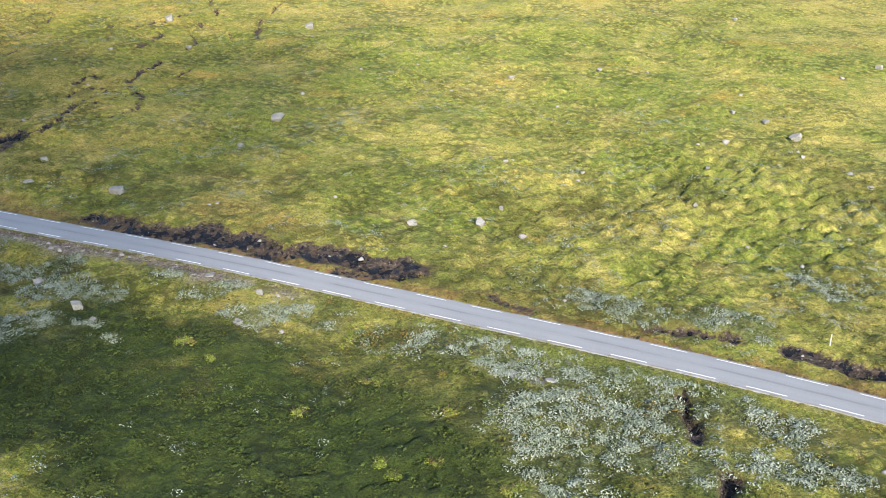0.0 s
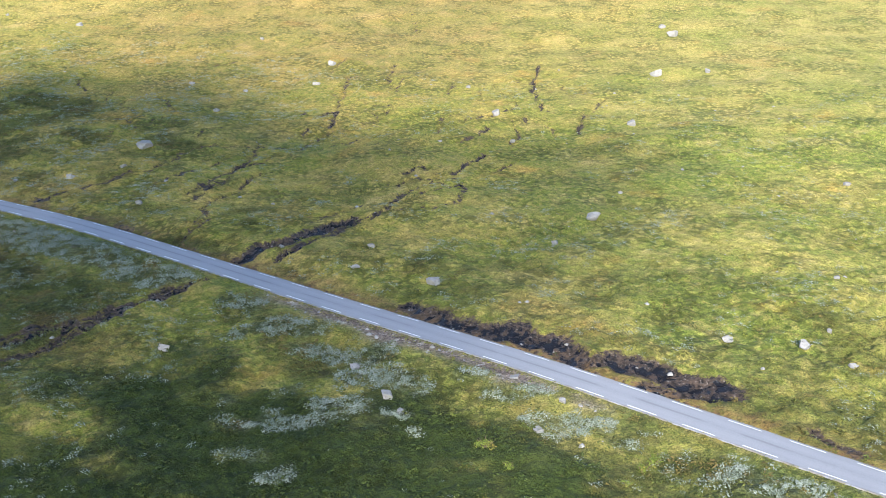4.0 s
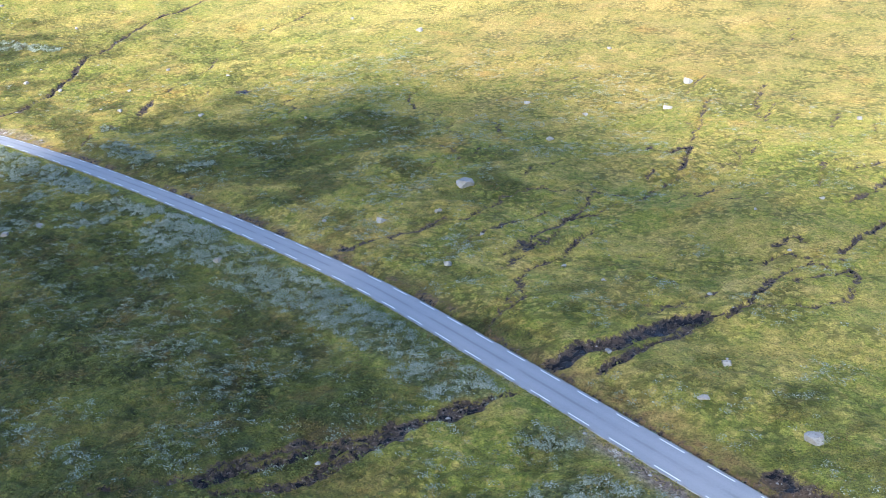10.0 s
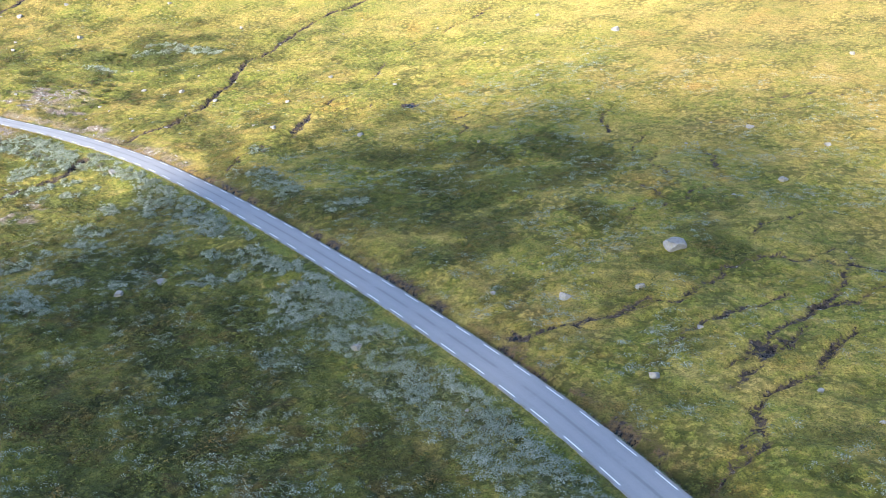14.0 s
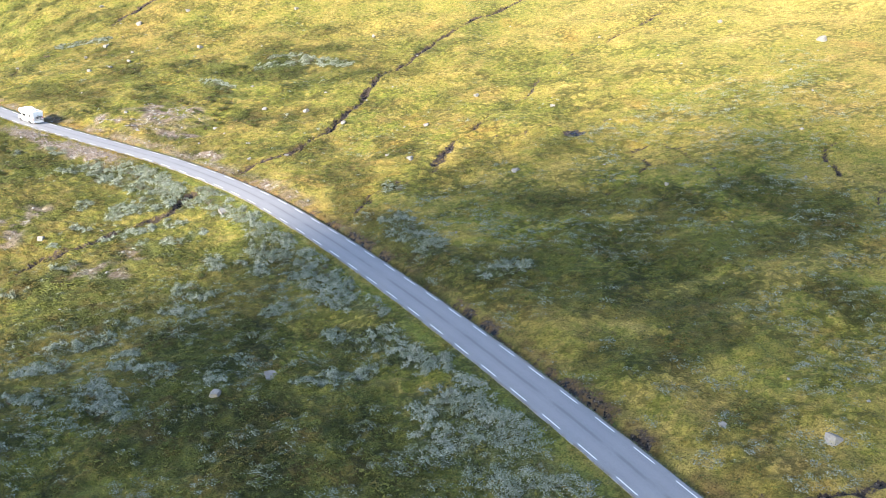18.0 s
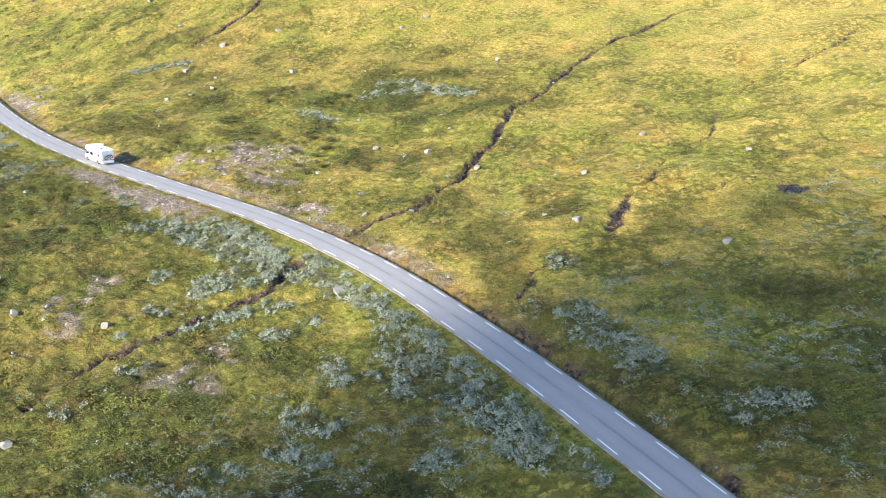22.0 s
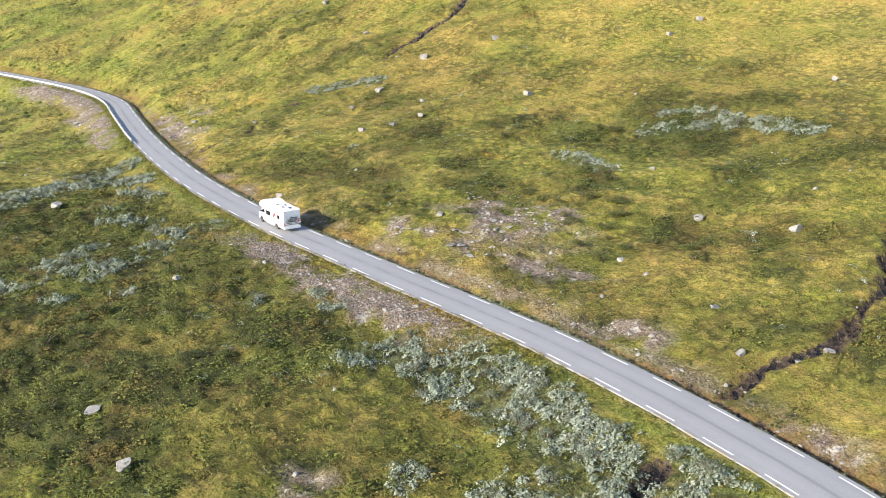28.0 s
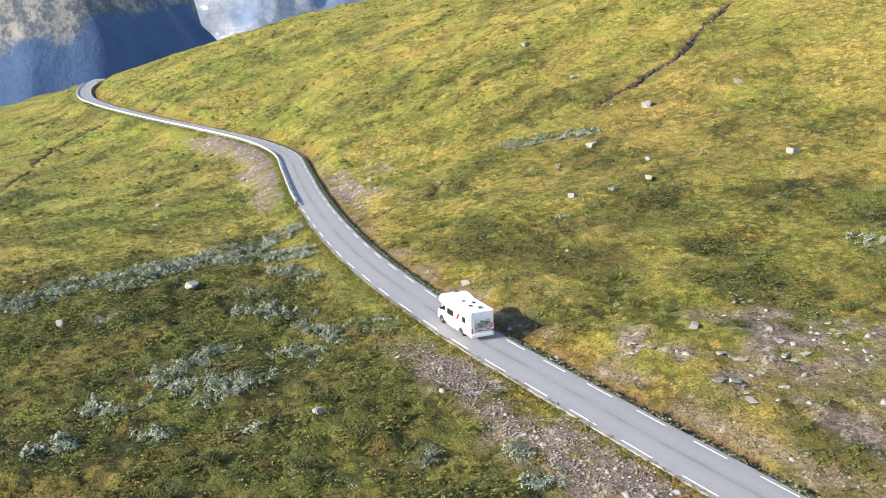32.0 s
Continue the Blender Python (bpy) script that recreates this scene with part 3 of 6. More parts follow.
def masks(x, y):
    d, _ = road_offset(x, y)
    cut, wet = channel_field(x, y)
    bare = patch_mask(x, y, BARE, 11)
    verge = (1 - smooth(2.6, 2.9, np.abs(d) - 0.4 * vnoise(x, y, 3.0, 5))) * 0.25
    reach = smooth(-222, -205, x) * (1 - smooth(-85, -70, x))
    lumps = smooth(0.40, 0.60, fbm(x, y, 3.5, 17, 3))
    # peat of the uphill ditch, strengthened to paint in shade below the road edge
    ditch = np.exp(-((d - 3.7) / 0.8)**2) * (0.44 + 0.36 * smooth(0.30, 0.52, fbm(x, y, 9.0, 18, 3))) * (1 - reach) \
        + reach * (np.exp(-((d - 3.5) / 0.5)**2) * 0.5 + np.exp(-((d - 4.4) / 1.1)**2) * 0.62 * lumps)
    bare = np.clip(np.maximum(bare * smooth(0.3, 0.55, fbm(x, y, 2.4, 19, 3)), verge), 0, 1)
    wet = np.clip(np.maximum(wet, ditch), 0, 1)
    strip0 = np.exp(-((d - 5.0) / 1.4)**2) * (1 - smooth(-215, -190, x)) * smooth(-420, -400, x)
    bank = np.zeros(len(x))
    for x0, x1, d0, d1 in ((-297, -256, -7.2, -2.7), (-466, -374, -8.5, -2.9), (-60, -12, -4.6, -2.6), (-394, -366, 4.5, 9.0)):
        along_it = smooth(x0 - 4, x0 + 6, x) * (1 - smooth(x1 - 8, x1 + 4, x))
        wob = 2.4 * (fbm(x, y, 6.0, 83, 3) - 0.5)
        bank = np.maximum(bank, along_it * smooth(d0 - 1.2, d0 + 1.2, d + wob) * (1 - smooth(d1 - 0.3, d1 + 0.5, d)))
    bare = np.maximum(bare, 0.8 * strip_mask(x, y, STONY, 45, 2.5) * smooth(0.44, 0.58, fbm(x, y, 1.6, 85, 3)))
    bare = np.maximum(bare, 0.65 * strip0 * smooth(0.42, 0.58, fbm(x, y, 5.0, 89, 3)))
    bare = np.maximum(bare, bank * smooth(0.24, 0.46, fbm(x, y, 3.0, 87, 3)))
    strip = np.exp(-((d - 4.9) / 1.9)**2) * smooth(0.26, 0.46, fbm(x, y, 14, 23, 2))
    lush = np.exp(-((d + 3.7) / 1.3)**2) * (1 - bank)
    rust = 0.55 * smooth(0.50, 0.66, fbm(x, y, 13, 79, 4)) * (1 - smooth(-230, -190, x)) * (1 - smooth(50, 100, d))
    band = np.exp(-((d - 4.5) / 1.5)**2) * smooth(-235, -222, x) * smooth(0.30, 0.48, fbm(x, y, 5.0, 123, 3))
    rust = np.maximum(rust, 0.95 * band)
    mats = strip_mask(x, y, RUSTY, 51)
    warm = np.clip(np.maximum(np.maximum(np.maximum(0.6 * mats, patch_mask(x, y, WARM, 29) * 0.55), strip), rust), 0, 1)
    spots = smooth(0.52, 0.66, fbm(x, y, 11, 41, 4)) * (0.45 + 0.55 * smooth(0.38, 0.58, fbm(x, y, 40, 47, 2)))
    clear = smooth(0.34, 0.50, fbm(x, y, 6.5, 49, 3))
    shrubs = smooth(0.545, 0.62, fbm(x, y, 5.0, 57, 3)) * (0.2 + 0.8 * np.maximum(1 - smooth(-210, -170, x), 1 - smooth(10, 45, np.abs(d)))) * (1 - smooth(60, 110, d))
    heath = np.clip(patch_mask(x, y, HEATH, 37) * (0.65 + 0.35 * clear) + 0.45 * spots * (1 - 0.75 * smooth(55, 100, d)) + 0.45 * shrubs, 0, 1)
    lower = smooth(-345, -330, x) * (1 - smooth(-262, -248, x)) * smooth(7, 13, -d) + smooth(-175, -160, x) * (1 - smooth(-80, -70, x)) * smooth(9, 15, -d)
    lower = np.maximum(lower, (0.38 + 0.30 * smooth(-230, -218, x)) * smooth(-262, -248, x) * (1 - smooth(-175, -160, x)) * smooth(8, 14, -d))
    heath = np.maximum(heath, 0.95 * lower * (0.7 + 0.3 * clear))
    heath = np.maximum(heath, 0.75 * strip_mask(x, y, HEATHER, 39, 6.0))
    heath = heath * (1 - 0.45 * mats)
    willow = strip_mask(x, y, WILLOW, 43)
    deep = patch_mask(x, y, DEEP, 67) * (1 - 0.7 * willow)
    heath = np.clip(np.maximum(heath, deep), 0, 1)
    rim = np.exp(-((d - 4.0) / 1.6)**2)
    return dict(wet=wet, rim=rim, bare=bare, warm=warm, heath=heath, willow=willow, deep=deep, lush=lush, leafy=smooth(0.30, 0.70, fbm(x, y, 4.5, 63, 3)), cut=cut, road=d)


def surface(x, y, field=None):
    """The ground as it is walked on: land, hummocks and channels."""
    f = field or masks(x, y)
    d = f["road"]
    free = smooth(3.3, 8.0, np.abs(d))
    core = smooth(-720, -690, x) * (1 - smooth(60, 120, np.abs(y - 140) - 90)) * (1 - smooth(60, 90, x))
    knolls = 1 - smooth(8, 24, np.hypot((x - 34) / 1.5, (y - 118) / 1.3) - 4)
    soft = smooth(0.42, 0.62, fbm(x, y, 34, 65, 2))
    h = 1.7 * (fbm(x, y, 22, 3, 2) - 0.5) + 1.1 * (vnoise(x, y, 9, 21) - 0.5) + 0.5 * (1 - smooth(-440, -400, x)) * (fbm(x, y, 7, 5, 2) - 0.5)
    mound = hummocks(x + 1.2 * vnoise(x, y, 3.0, 31), y + 1.2 * vnoise(x, y, 3.0, 35), 3.1, 9) - 0.6
    pillow = hummocks(x + 0.9 * vnoise(x, y, 1.9, 131), y + 0.9 * vnoise(x, y, 1.9, 135), 1.75, 19) - 0.6
    lumpy = (0.35 + 0.65 * smooth(0.40, 0.60, fbm(x, y, 19, 165, 3))) * (1 - smooth(208, 235, y)) * smooth(-440, -400, x)
    h = h + core * (0.6 * (fbm(x, y, 4.2, 7, 2) - 0.5) + (0.08 + 0.24 * soft + 0.10 * f["heath"] + 0.55 * knolls) * mound
                    + (0.34 * np.maximum(lumpy, 1.15 * f["heath"]) + 0.10 * knolls) * pillow * (1 - f["bare"]) + (0.14 + 0.22 * f["heath"]) * (vnoise(x, y, 1.1, 171) - 0.5))
    return land(x, y) + free * h - f["cut"] * smooth(2.6, 3.4, np.abs(d))


def land1(x, y):
    return float(surface(np.array([float(x)]), np.array([float(y)]))[0])


# ---- materials ----
def mat(name):
    m = bpy.data.materials.new(name)
    m.use_nodes = True
    return m, m.node_tree.nodes, m.node_tree.links, m.node_tree.nodes["Principled BSDF"]


class Net:
    """Short hand for building a node tree."""

    def __init__(self, name, rough=0.8, metal=0.0):
        self.m, self.n, self.l, self.b = mat(name)
        self.b.inputs["Roughness"].default_value, self.b.inputs["Metallic"].default_value = rough, metal
        self.b.inputs["Specular IOR Level"].default_value = 0.25
        self.pos = self.n.new("ShaderNodeNewGeometry")

    def noise(self, scale, detail=3.0, rough=0.55, source=None):
        t = self.n.new("ShaderNodeTexNoise")
        t.inputs["Scale"].default_value, t.inputs["Detail"].default_value, t.inputs["Roughness"].default_value = scale, detail, rough
        self.l.new(source or self.pos.outputs["Position"], t.inputs["Vector"])
        return t.outputs["Fac"]

    def cells(self, scale, what="Distance"):
        t = self.n.new("ShaderNodeTexVoronoi")
        t.inputs["Scale"].default_value = scale
        self.l.new(self.pos.outputs["Position"], t.inputs["Vector"])
        return t.outputs[what]

    def cushions(self, scale):
        """Distance from the middle of rounded moss cushions of uneven shape."""
        t = self.n.new("ShaderNodeTexNoise")
        t.inputs["Scale"].default_value, t.inputs["Detail"].default_value = 1.1, 3
        self.l.new(self.pos.outputs["Position"], t.inputs["Vector"])
        v = self.n.new("ShaderNodeVectorMath")
        v.operation = "MULTIPLY_ADD"
        self.l.new(t.outputs["Color"], v.inputs[0])
        v.inputs[1].default_value = (1.6, 1.6, 1.6)
        self.l.new(self.pos.outputs["Position"], v.inputs[2])
        t = self.n.new("ShaderNodeTexVoronoi")
        t.inputs["Scale"].default_value = scale
        self.l.new(v.outputs[0], t.inputs["Vector"])
        return t.outputs["Distance"]

    def pick(self, scale):
        """A random value for each rounded cushion."""
        t = self.n.new("ShaderNodeTexNoise")
        t.inputs["Scale"].default_value, t.inputs["Detail"].default_value = scale * 1.3, 3
        self.l.new(self.pos.outputs["Position"], t.inputs["Vector"])
        v = self.n.new("ShaderNodeVectorMath")
        v.operation = "MULTIPLY_ADD"
        self.l.new(t.outputs["Color"], v.inputs[0])
        v.inputs[1].default_value = (1.1 / scale,) * 3
        self.l.new(self.pos.outputs["Position"], v.inputs[2])
        t = self.n.new("ShaderNodeTexVoronoi")
        t.feature, t.inputs["Scale"].default_value = "SMOOTH_F1", scale
        t.inputs["Smoothness"].default_value = 0.25
        self.l.new(v.outputs[0], t.inputs["Vector"])
        part_of = self.n.new("ShaderNodeSeparateColor")
        self.l.new(t.outputs["Color"], part_of.inputs[0])
        return part_of.outputs[0]

    def attr(self, name):
        a = self.n.new("ShaderNodeAttribute")
        a.attribute_name = name
        return a.outputs["Fac"]

    def ramp(self, fac, lo, hi, a=0.0, b=1.0):
        r = self.n.new("ShaderNodeMapRange")
        r.interpolation_type = "SMOOTHSTEP"
        for k, v in zip(("From Min", "From Max", "To Min", "To Max"), (lo, hi, a, b)):
            r.inputs[k].default_value = v
        self.l.new(fac, r.inputs["Value"])
        return r.outputs["Result"]

    def math(self, op, a, b):
        r = self.n.new("ShaderNodeMath")
        r.operation = op
        for k, v in enumerate((a, b)):
            if isinstance(v, (int, float)):
                r.inputs[k].default_value = v
            else:
                self.l.new(v, r.inputs[k])
        return r.outputs[0]

    def mix(self, fac, a, b, blend="MIX"):
        r = self.n.new("ShaderNodeMix")
        r.data_type, r.blend_type = "RGBA", blend
        for sock, v in ((r.inputs[0], fac), (r.inputs[6], a), (r.inputs[7], b)):
            if isinstance(v, tuple):
                sock.default_value = (*v, 1)
            elif isinstance(v, (int, float)):
                sock.default_value = v
            else:
                self.l.new(v, sock)
        return r.outputs[2]

    def island(self):
        return self.pos.outputs["Random Per Island"]

    def done(self, color, bump=None, strength=0.4, distance=0.05, rough=None):
        if isinstance(color, tuple):
            self.b.inputs["Base Color"].default_value = (*color, 1)
        else:
            self.l.new(color, self.b.inputs["Base Color"])
        if bump is not None:
            t = self.n.new("ShaderNodeBump")
            t.inputs["Strength"].default_value, t.inputs["Distance"].default_value = strength, distance
            self.l.new(bump, t.inputs["Height"])
            self.l.new(t.outputs[0], self.b.inputs["Normal"])
        if rough is not None:
            self.l.new(rough, self.b.inputs["Roughness"])
        return self.m


def turf(net):
    """The colour of the living cover: green hollows, olive moss, straw and rust."""
    sep = net.n.new("ShaderNodeSeparateXYZ")
    net.l.new(net.pos.outputs["Position"], sep.inputs[0])
    moss = net.mix(net.ramp(net.noise(0.9, 4, 0.65), 0.30, 0.70), (0.215, 0.215, 0.058), (0.325, 0.300, 0.100))
    green = net.mix(net.ramp(net.noise(1.1, 4, 0.65), 0.30, 0.70), (0.092, 0.134, 0.024), (0.190, 0.230, 0.048))
    c = net.mix(net.ramp(net.noise(0.045, 6, 0.62), 0.40, 0.62), green, moss)
    # greener hollows of a few metres, with soft rims
    c = net.mix(net.ramp(net.noise(0.16, 5, 0.62), 0.47, 0.63, 0.0, 0.75), c, green)
    # each cushion has its own tone
    c = net.mix(net.ramp(net.pick(0.62), 0.25, 0.95, 0.0, 0.40), c, green)
    c = net.mix(net.ramp(net.pick(1.5), 0.55, 0.95, 0.0, 0.38), c, (0.36, 0.315, 0.120))
    # straw and rust
    c = net.mix(net.ramp(net.noise(0.14, 6, 0.72), 0.53, 0.68, 0.0, 0.50), c, (0.385, 0.335, 0.145))
    c = net.mix(net.ramp(net.noise(0.075, 6, 0.68), 0.56, 0.70, 0.0, 0.40), c, (0.320, 0.195, 0.048))
    # the eastern meadow is lusher
    c = net.mix(net.ramp(sep.outputs[0], -65, -5, 0.0, 1.0), c, net.mix(1.0, c, (0.98, 1.08, 1.14), "MULTIPLY"))
    # so is the far slope below the road
    c = net.mix(net.math("MULTIPLY", net.ramp(sep.outputs[0], -400, -320, 1.0, 0.0), net.ramp(sep.outputs[1], 110, 150, 1.0, 0.15)), c, net.mix(1.0, c, (0.92, 1.04, 0.95), "MULTIPLY"))
    c = net.mix(net.math("MULTIPLY", net.ramp(sep.outputs[0], -250, -215, 1.0, 0.0), net.ramp(sep.outputs[1], 190, 260, 1.0, 0.3)), c, net.mix(1.0, c, (0.83, 0.84, 0.84), "MULTIPLY"))
    # browner turf high above the bend
    high = net.math("MULTIPLY", net.ramp(sep.outputs[1], 185, 245), net.math("MULTIPLY", net.ramp(sep.outputs[0], -215, -170), net.ramp(sep.outputs[0], -100, -60, 1.0, 0.0)))
    c = net.mix(high, c, net.mix(1.0, c, (0.82, 0.76, 0.82), "MULTIPLY"))
    # paler, drier grass up the slope
    c = net.mix(net.math("MULTIPLY", net.ramp(sep.outputs[1], 180, 310, 0.0, 0.28), net.ramp(net.noise(0.08, 5, 0.7), 0.35, 0.6, 0.35, 1.0)), c, (0.42, 0.37, 0.17))
    return net.mix(1.0, c, (1.38, 1.11, 0.86), "MULTIPLY")


def ground_material():
    net = Net("mossy_ground", 0.95)
    c = turf(net)
    fine = net.noise(3.6, 4, 0.65)
    c = net.mix(net.math("MULTIPLY", net.attr("warm"), net.ramp(net.noise(0.6, 4), 0.3, 0.7, 0.3, 0.95)), c,
                net.mix(net.noise(0.8, 3), (0.150, 0.078, 0.028), (0.330, 0.205, 0.066)))
    c = net.mix(net.math("MULTIPLY", net.attr("heath"), 0.92), c, net.mix(net.ramp(net.noise(0.22, 3), 0.50, 0.66, 0, 0.7), net.mix(net.attr("leafy"), (0.026, 0.036, 0.008), (0.088, 0.100, 0.021)), (0.095, 0.064, 0.020)))
    c = net.mix(net.math("MULTIPLY", net.attr("deep"), 0.92), c, net.mix(net.noise(0.5, 4), (0.022, 0.039, 0.005), (0.055, 0.078, 0.012)))
    c = net.mix(net.math("MULTIPLY", net.attr("willow"), 0.7), c, net.mix(net.ramp(net.noise(2.5, 4, 0.7), 0.44, 0.62), (0.040, 0.055, 0.020), (0.130, 0.155, 0.080)))
    c = net.mix(net.math("MULTIPLY", net.attr("lush"), 0.6), c, net.mix(net.noise(1.5, 4), (0.10, 0.14, 0.018), (0.26, 0.28, 0.050)))
    soil = net.mix(net.ramp(net.noise(0.9, 6, 0.75), 0.35, 0.65), (0.160, 0.104, 0.074), (0.345, 0.268, 0.215))
    soil = net.mix(net.ramp(net.noise(0.7, 7, 0.75), 0.555, 0.60), soil, (0.60, 0.550, 0.500))
    soil = net.mix(net.ramp(net.cells(5.0), 0.1, 0.5, 0.0, 0.5), soil, (0.09, 0.08, 0.07))
    c = net.mix(net.attr("bare"), c, soil)
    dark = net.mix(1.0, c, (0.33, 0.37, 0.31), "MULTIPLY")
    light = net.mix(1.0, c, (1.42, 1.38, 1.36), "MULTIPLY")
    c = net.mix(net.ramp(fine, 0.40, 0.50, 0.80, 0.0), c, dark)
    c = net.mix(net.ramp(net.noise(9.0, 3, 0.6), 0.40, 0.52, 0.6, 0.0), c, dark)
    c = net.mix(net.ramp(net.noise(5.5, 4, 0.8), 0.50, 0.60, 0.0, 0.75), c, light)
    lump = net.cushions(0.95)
    # shade in the creases between cushions, put into the colour in patches
    crease_shade = net.math("MULTIPLY", net.ramp(lump, 0.36, 0.60), net.ramp(net.noise(0.12, 4, 0.7), 0.42, 0.60, 0.10, 0.85))
    c = net.mix(net.math("MULTIPLY", crease_shade, net.math("SUBTRACT", 1.0, net.attr("bare"))), c, dark)
    peat = net.mix(net.ramp(net.noise(1.8, 4, 0.7), 0.38, 0.58), (0.007, 0.006, 0.005), (0.068, 0.047, 0.034))
    peat = net.mix(net.ramp(net.noise(3.0, 4, 0.7), 0.57, 0.66, 0.0, 0.8), peat, (0.22, 0.190, 0.165))
    peat = net.mix(net.math("MULTIPLY", net.attr("rim"), net.ramp(net.noise(0.55, 5, 0.7), 0.40, 0.58)), peat, net.mix(net.noise(2.2, 4), (0.10, 0.055, 0.022), (0.27, 0.165, 0.062)))
    edge = net.math("ADD", net.attr("wet"), net.math("MULTIPLY", net.math("SUBTRACT", net.noise(1.4, 6, 0.8), 0.5), 1.9))
    damp = net.ramp(edge, 0.22, 0.50, 0.0, 0.55)
    c = net.mix(damp, c, (0.130, 0.092, 0.036))
    wet = net.ramp(edge, 0.46, 0.54)
    c = net.mix(wet, c, peat)
    pool = net.math("MULTIPLY", net.ramp(edge, 0.74, 0.82), net.ramp(net.noise(0.7, 4, 0.6), 0.46, 0.54))
    c = net.mix(pool, c, (0.010, 0.010, 0.012))
    rough = net.math("SUBTRACT", net.ramp(wet, 0.0, 1.0, 0.95, 0.75), net.math("MULTIPLY", pool, 0.62))
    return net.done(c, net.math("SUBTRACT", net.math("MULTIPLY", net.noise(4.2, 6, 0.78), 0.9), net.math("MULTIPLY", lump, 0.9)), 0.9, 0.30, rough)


def plain(name, color, rough=0.5, metal=0.0, dirt=0.12, scale=3.0):
    net = Net(name, rough, metal)
    net.b.inputs["Specular IOR Level"].default_value = 0.5
    dark = tuple(v * (1 - 2.2 * dirt) for v in color)
    return net.done(net.mix(net.ramp(net.noise(scale, 5, 0.65), 0.35, 0.75), color, dark))


def leaf_material(name, a, b, dry, rough=0.75, scale=0.4):
    net = Net(name, rough)
    c = net.mix(net.math("ADD", net.math("MULTIPLY", net.island(), 0.45), net.math("MULTIPLY", net.attr("tone"), 0.55)), a, b)
    c = net.mix(net.ramp(net.noise(scale, 3), 0.50, 0.66, 0, 0.7), c, dry)
    c = net.mix(net.math("MULTIPLY", net.attr("deep"), 0.9), c, net.mix(net.island(), (0.020, 0.036, 0.005), (0.052, 0.076, 0.012)))
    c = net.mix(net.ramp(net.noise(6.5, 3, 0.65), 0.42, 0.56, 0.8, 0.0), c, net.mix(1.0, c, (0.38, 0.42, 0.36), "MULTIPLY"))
    return net.done(c)


def tuft_material():
    net = Net("moss_and_sedge", 0.85)
    c = turf(net)
    c = net.mix(net.attr("tone"), net.mix(1.0, c, (1.30, 1.26, 1.20), "MULTIPLY"), net.mix(1.0, c, (0.50, 0.58, 0.48), "MULTIPLY"))
    c = net.mix(net.math("MULTIPLY", net.attr("warm"), net.ramp(net.noise(0.6, 4), 0.3, 0.7, 0.2, 0.8)), c, (0.25, 0.165, 0.050))
    c = net.mix(net.math("MULTIPLY", net.attr("heath"), 0.85), c, (0.044, 0.054, 0.011))
    c = net.mix(net.math("MULTIPLY", net.attr("deep"), 0.85), c, (0.040, 0.062, 0.010))
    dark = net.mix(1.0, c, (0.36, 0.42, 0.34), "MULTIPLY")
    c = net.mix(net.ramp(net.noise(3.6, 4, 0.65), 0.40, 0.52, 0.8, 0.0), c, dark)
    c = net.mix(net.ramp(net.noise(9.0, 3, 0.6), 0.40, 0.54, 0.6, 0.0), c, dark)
    return net.done(c, net.noise(6.0, 5, 0.8), 0.9, 0.3)


def rock_material():
    net = Net("lichen_rock", 0.9)
    c = net.mix(net.noise(1.3, 6, 0.7), (0.11, 0.106, 0.100), (0.37, 0.355, 0.33))
    c = net.mix(net.ramp(net.noise(4.0, 4, 0.7), 0.56, 0.66, 0, 0.8), c, (0.10, 0.10, 0.085))
    c = net.mix(net.ramp(net.noise(2.0, 4, 0.6), 0.60, 0.70, 0, 0.5), c, (0.30, 0.29, 0.14))
    return net.done(c, net.noise(6, 6, 0.7), 0.6, 0.08)


def asphalt_material():
    net = Net("asphalt", 0.85)
    sep = net.n.new("ShaderNodeSeparateXYZ")
    uv = net.n.new("ShaderNodeUVMap")
    net.l.new(uv.outputs[0], sep.inputs[0])
    across = sep.outputs[0]
    c = net.mix(net.noise(0.25, 4, 0.6), (0.235, 0.235, 0.245), (0.290, 0.290, 0.295))
    c = net.mix(net.ramp(net.noise(9, 4, 0.8), 0.35, 0.7, 0, 0.35), c, (0.13, 0.13, 0.13))
    # worn centre seam with patched tar
    off = net.math("ABSOLUTE", net.math("SUBTRACT", across, net.math("MULTIPLY", net.math("SUBTRACT", net.noise(0.12, 3), 0.5), 0.5)), 0)
    seam = net.math("MULTIPLY", net.ramp(off, 0.05, 0.30, 1.0, 0.0), net.ramp(net.noise(0.16, 3), 0.38, 0.55, 0.05, 0.38))
    c = net.mix(seam, c, (0.10, 0.10, 0.105))
    track = net.ramp(net.math("ABSOLUTE", net.math("SUBTRACT", net.math("ABSOLUTE", across, 0), 1.05), 0), 0.15, 0.6, 0.18, 0.0)
    c = net.mix(track, c, (0.32, 0.32, 0.325))
    edge = net.math("MULTIPLY", net.ramp(net.math("ABSOLUTE", across, 0), 2.1, 2.5), net.ramp(net.noise(0.8, 4), 0.4, 0.6))
    c = net.mix(edge, c, (0.20, 0.18, 0.15))
    return net.done(c, net.noise(25, 3, 0.7), 0.3, 0.02)


def marking_material():
    net = Net("road_paint", 0.7)
    c = net.mix(net.ramp(net.noise(3.5, 5, 0.75), 0.52, 0.72, 0, 0.75), (0.78, 0.78, 0.76), (0.30, 0.30, 0.30))
    return net.done(c)


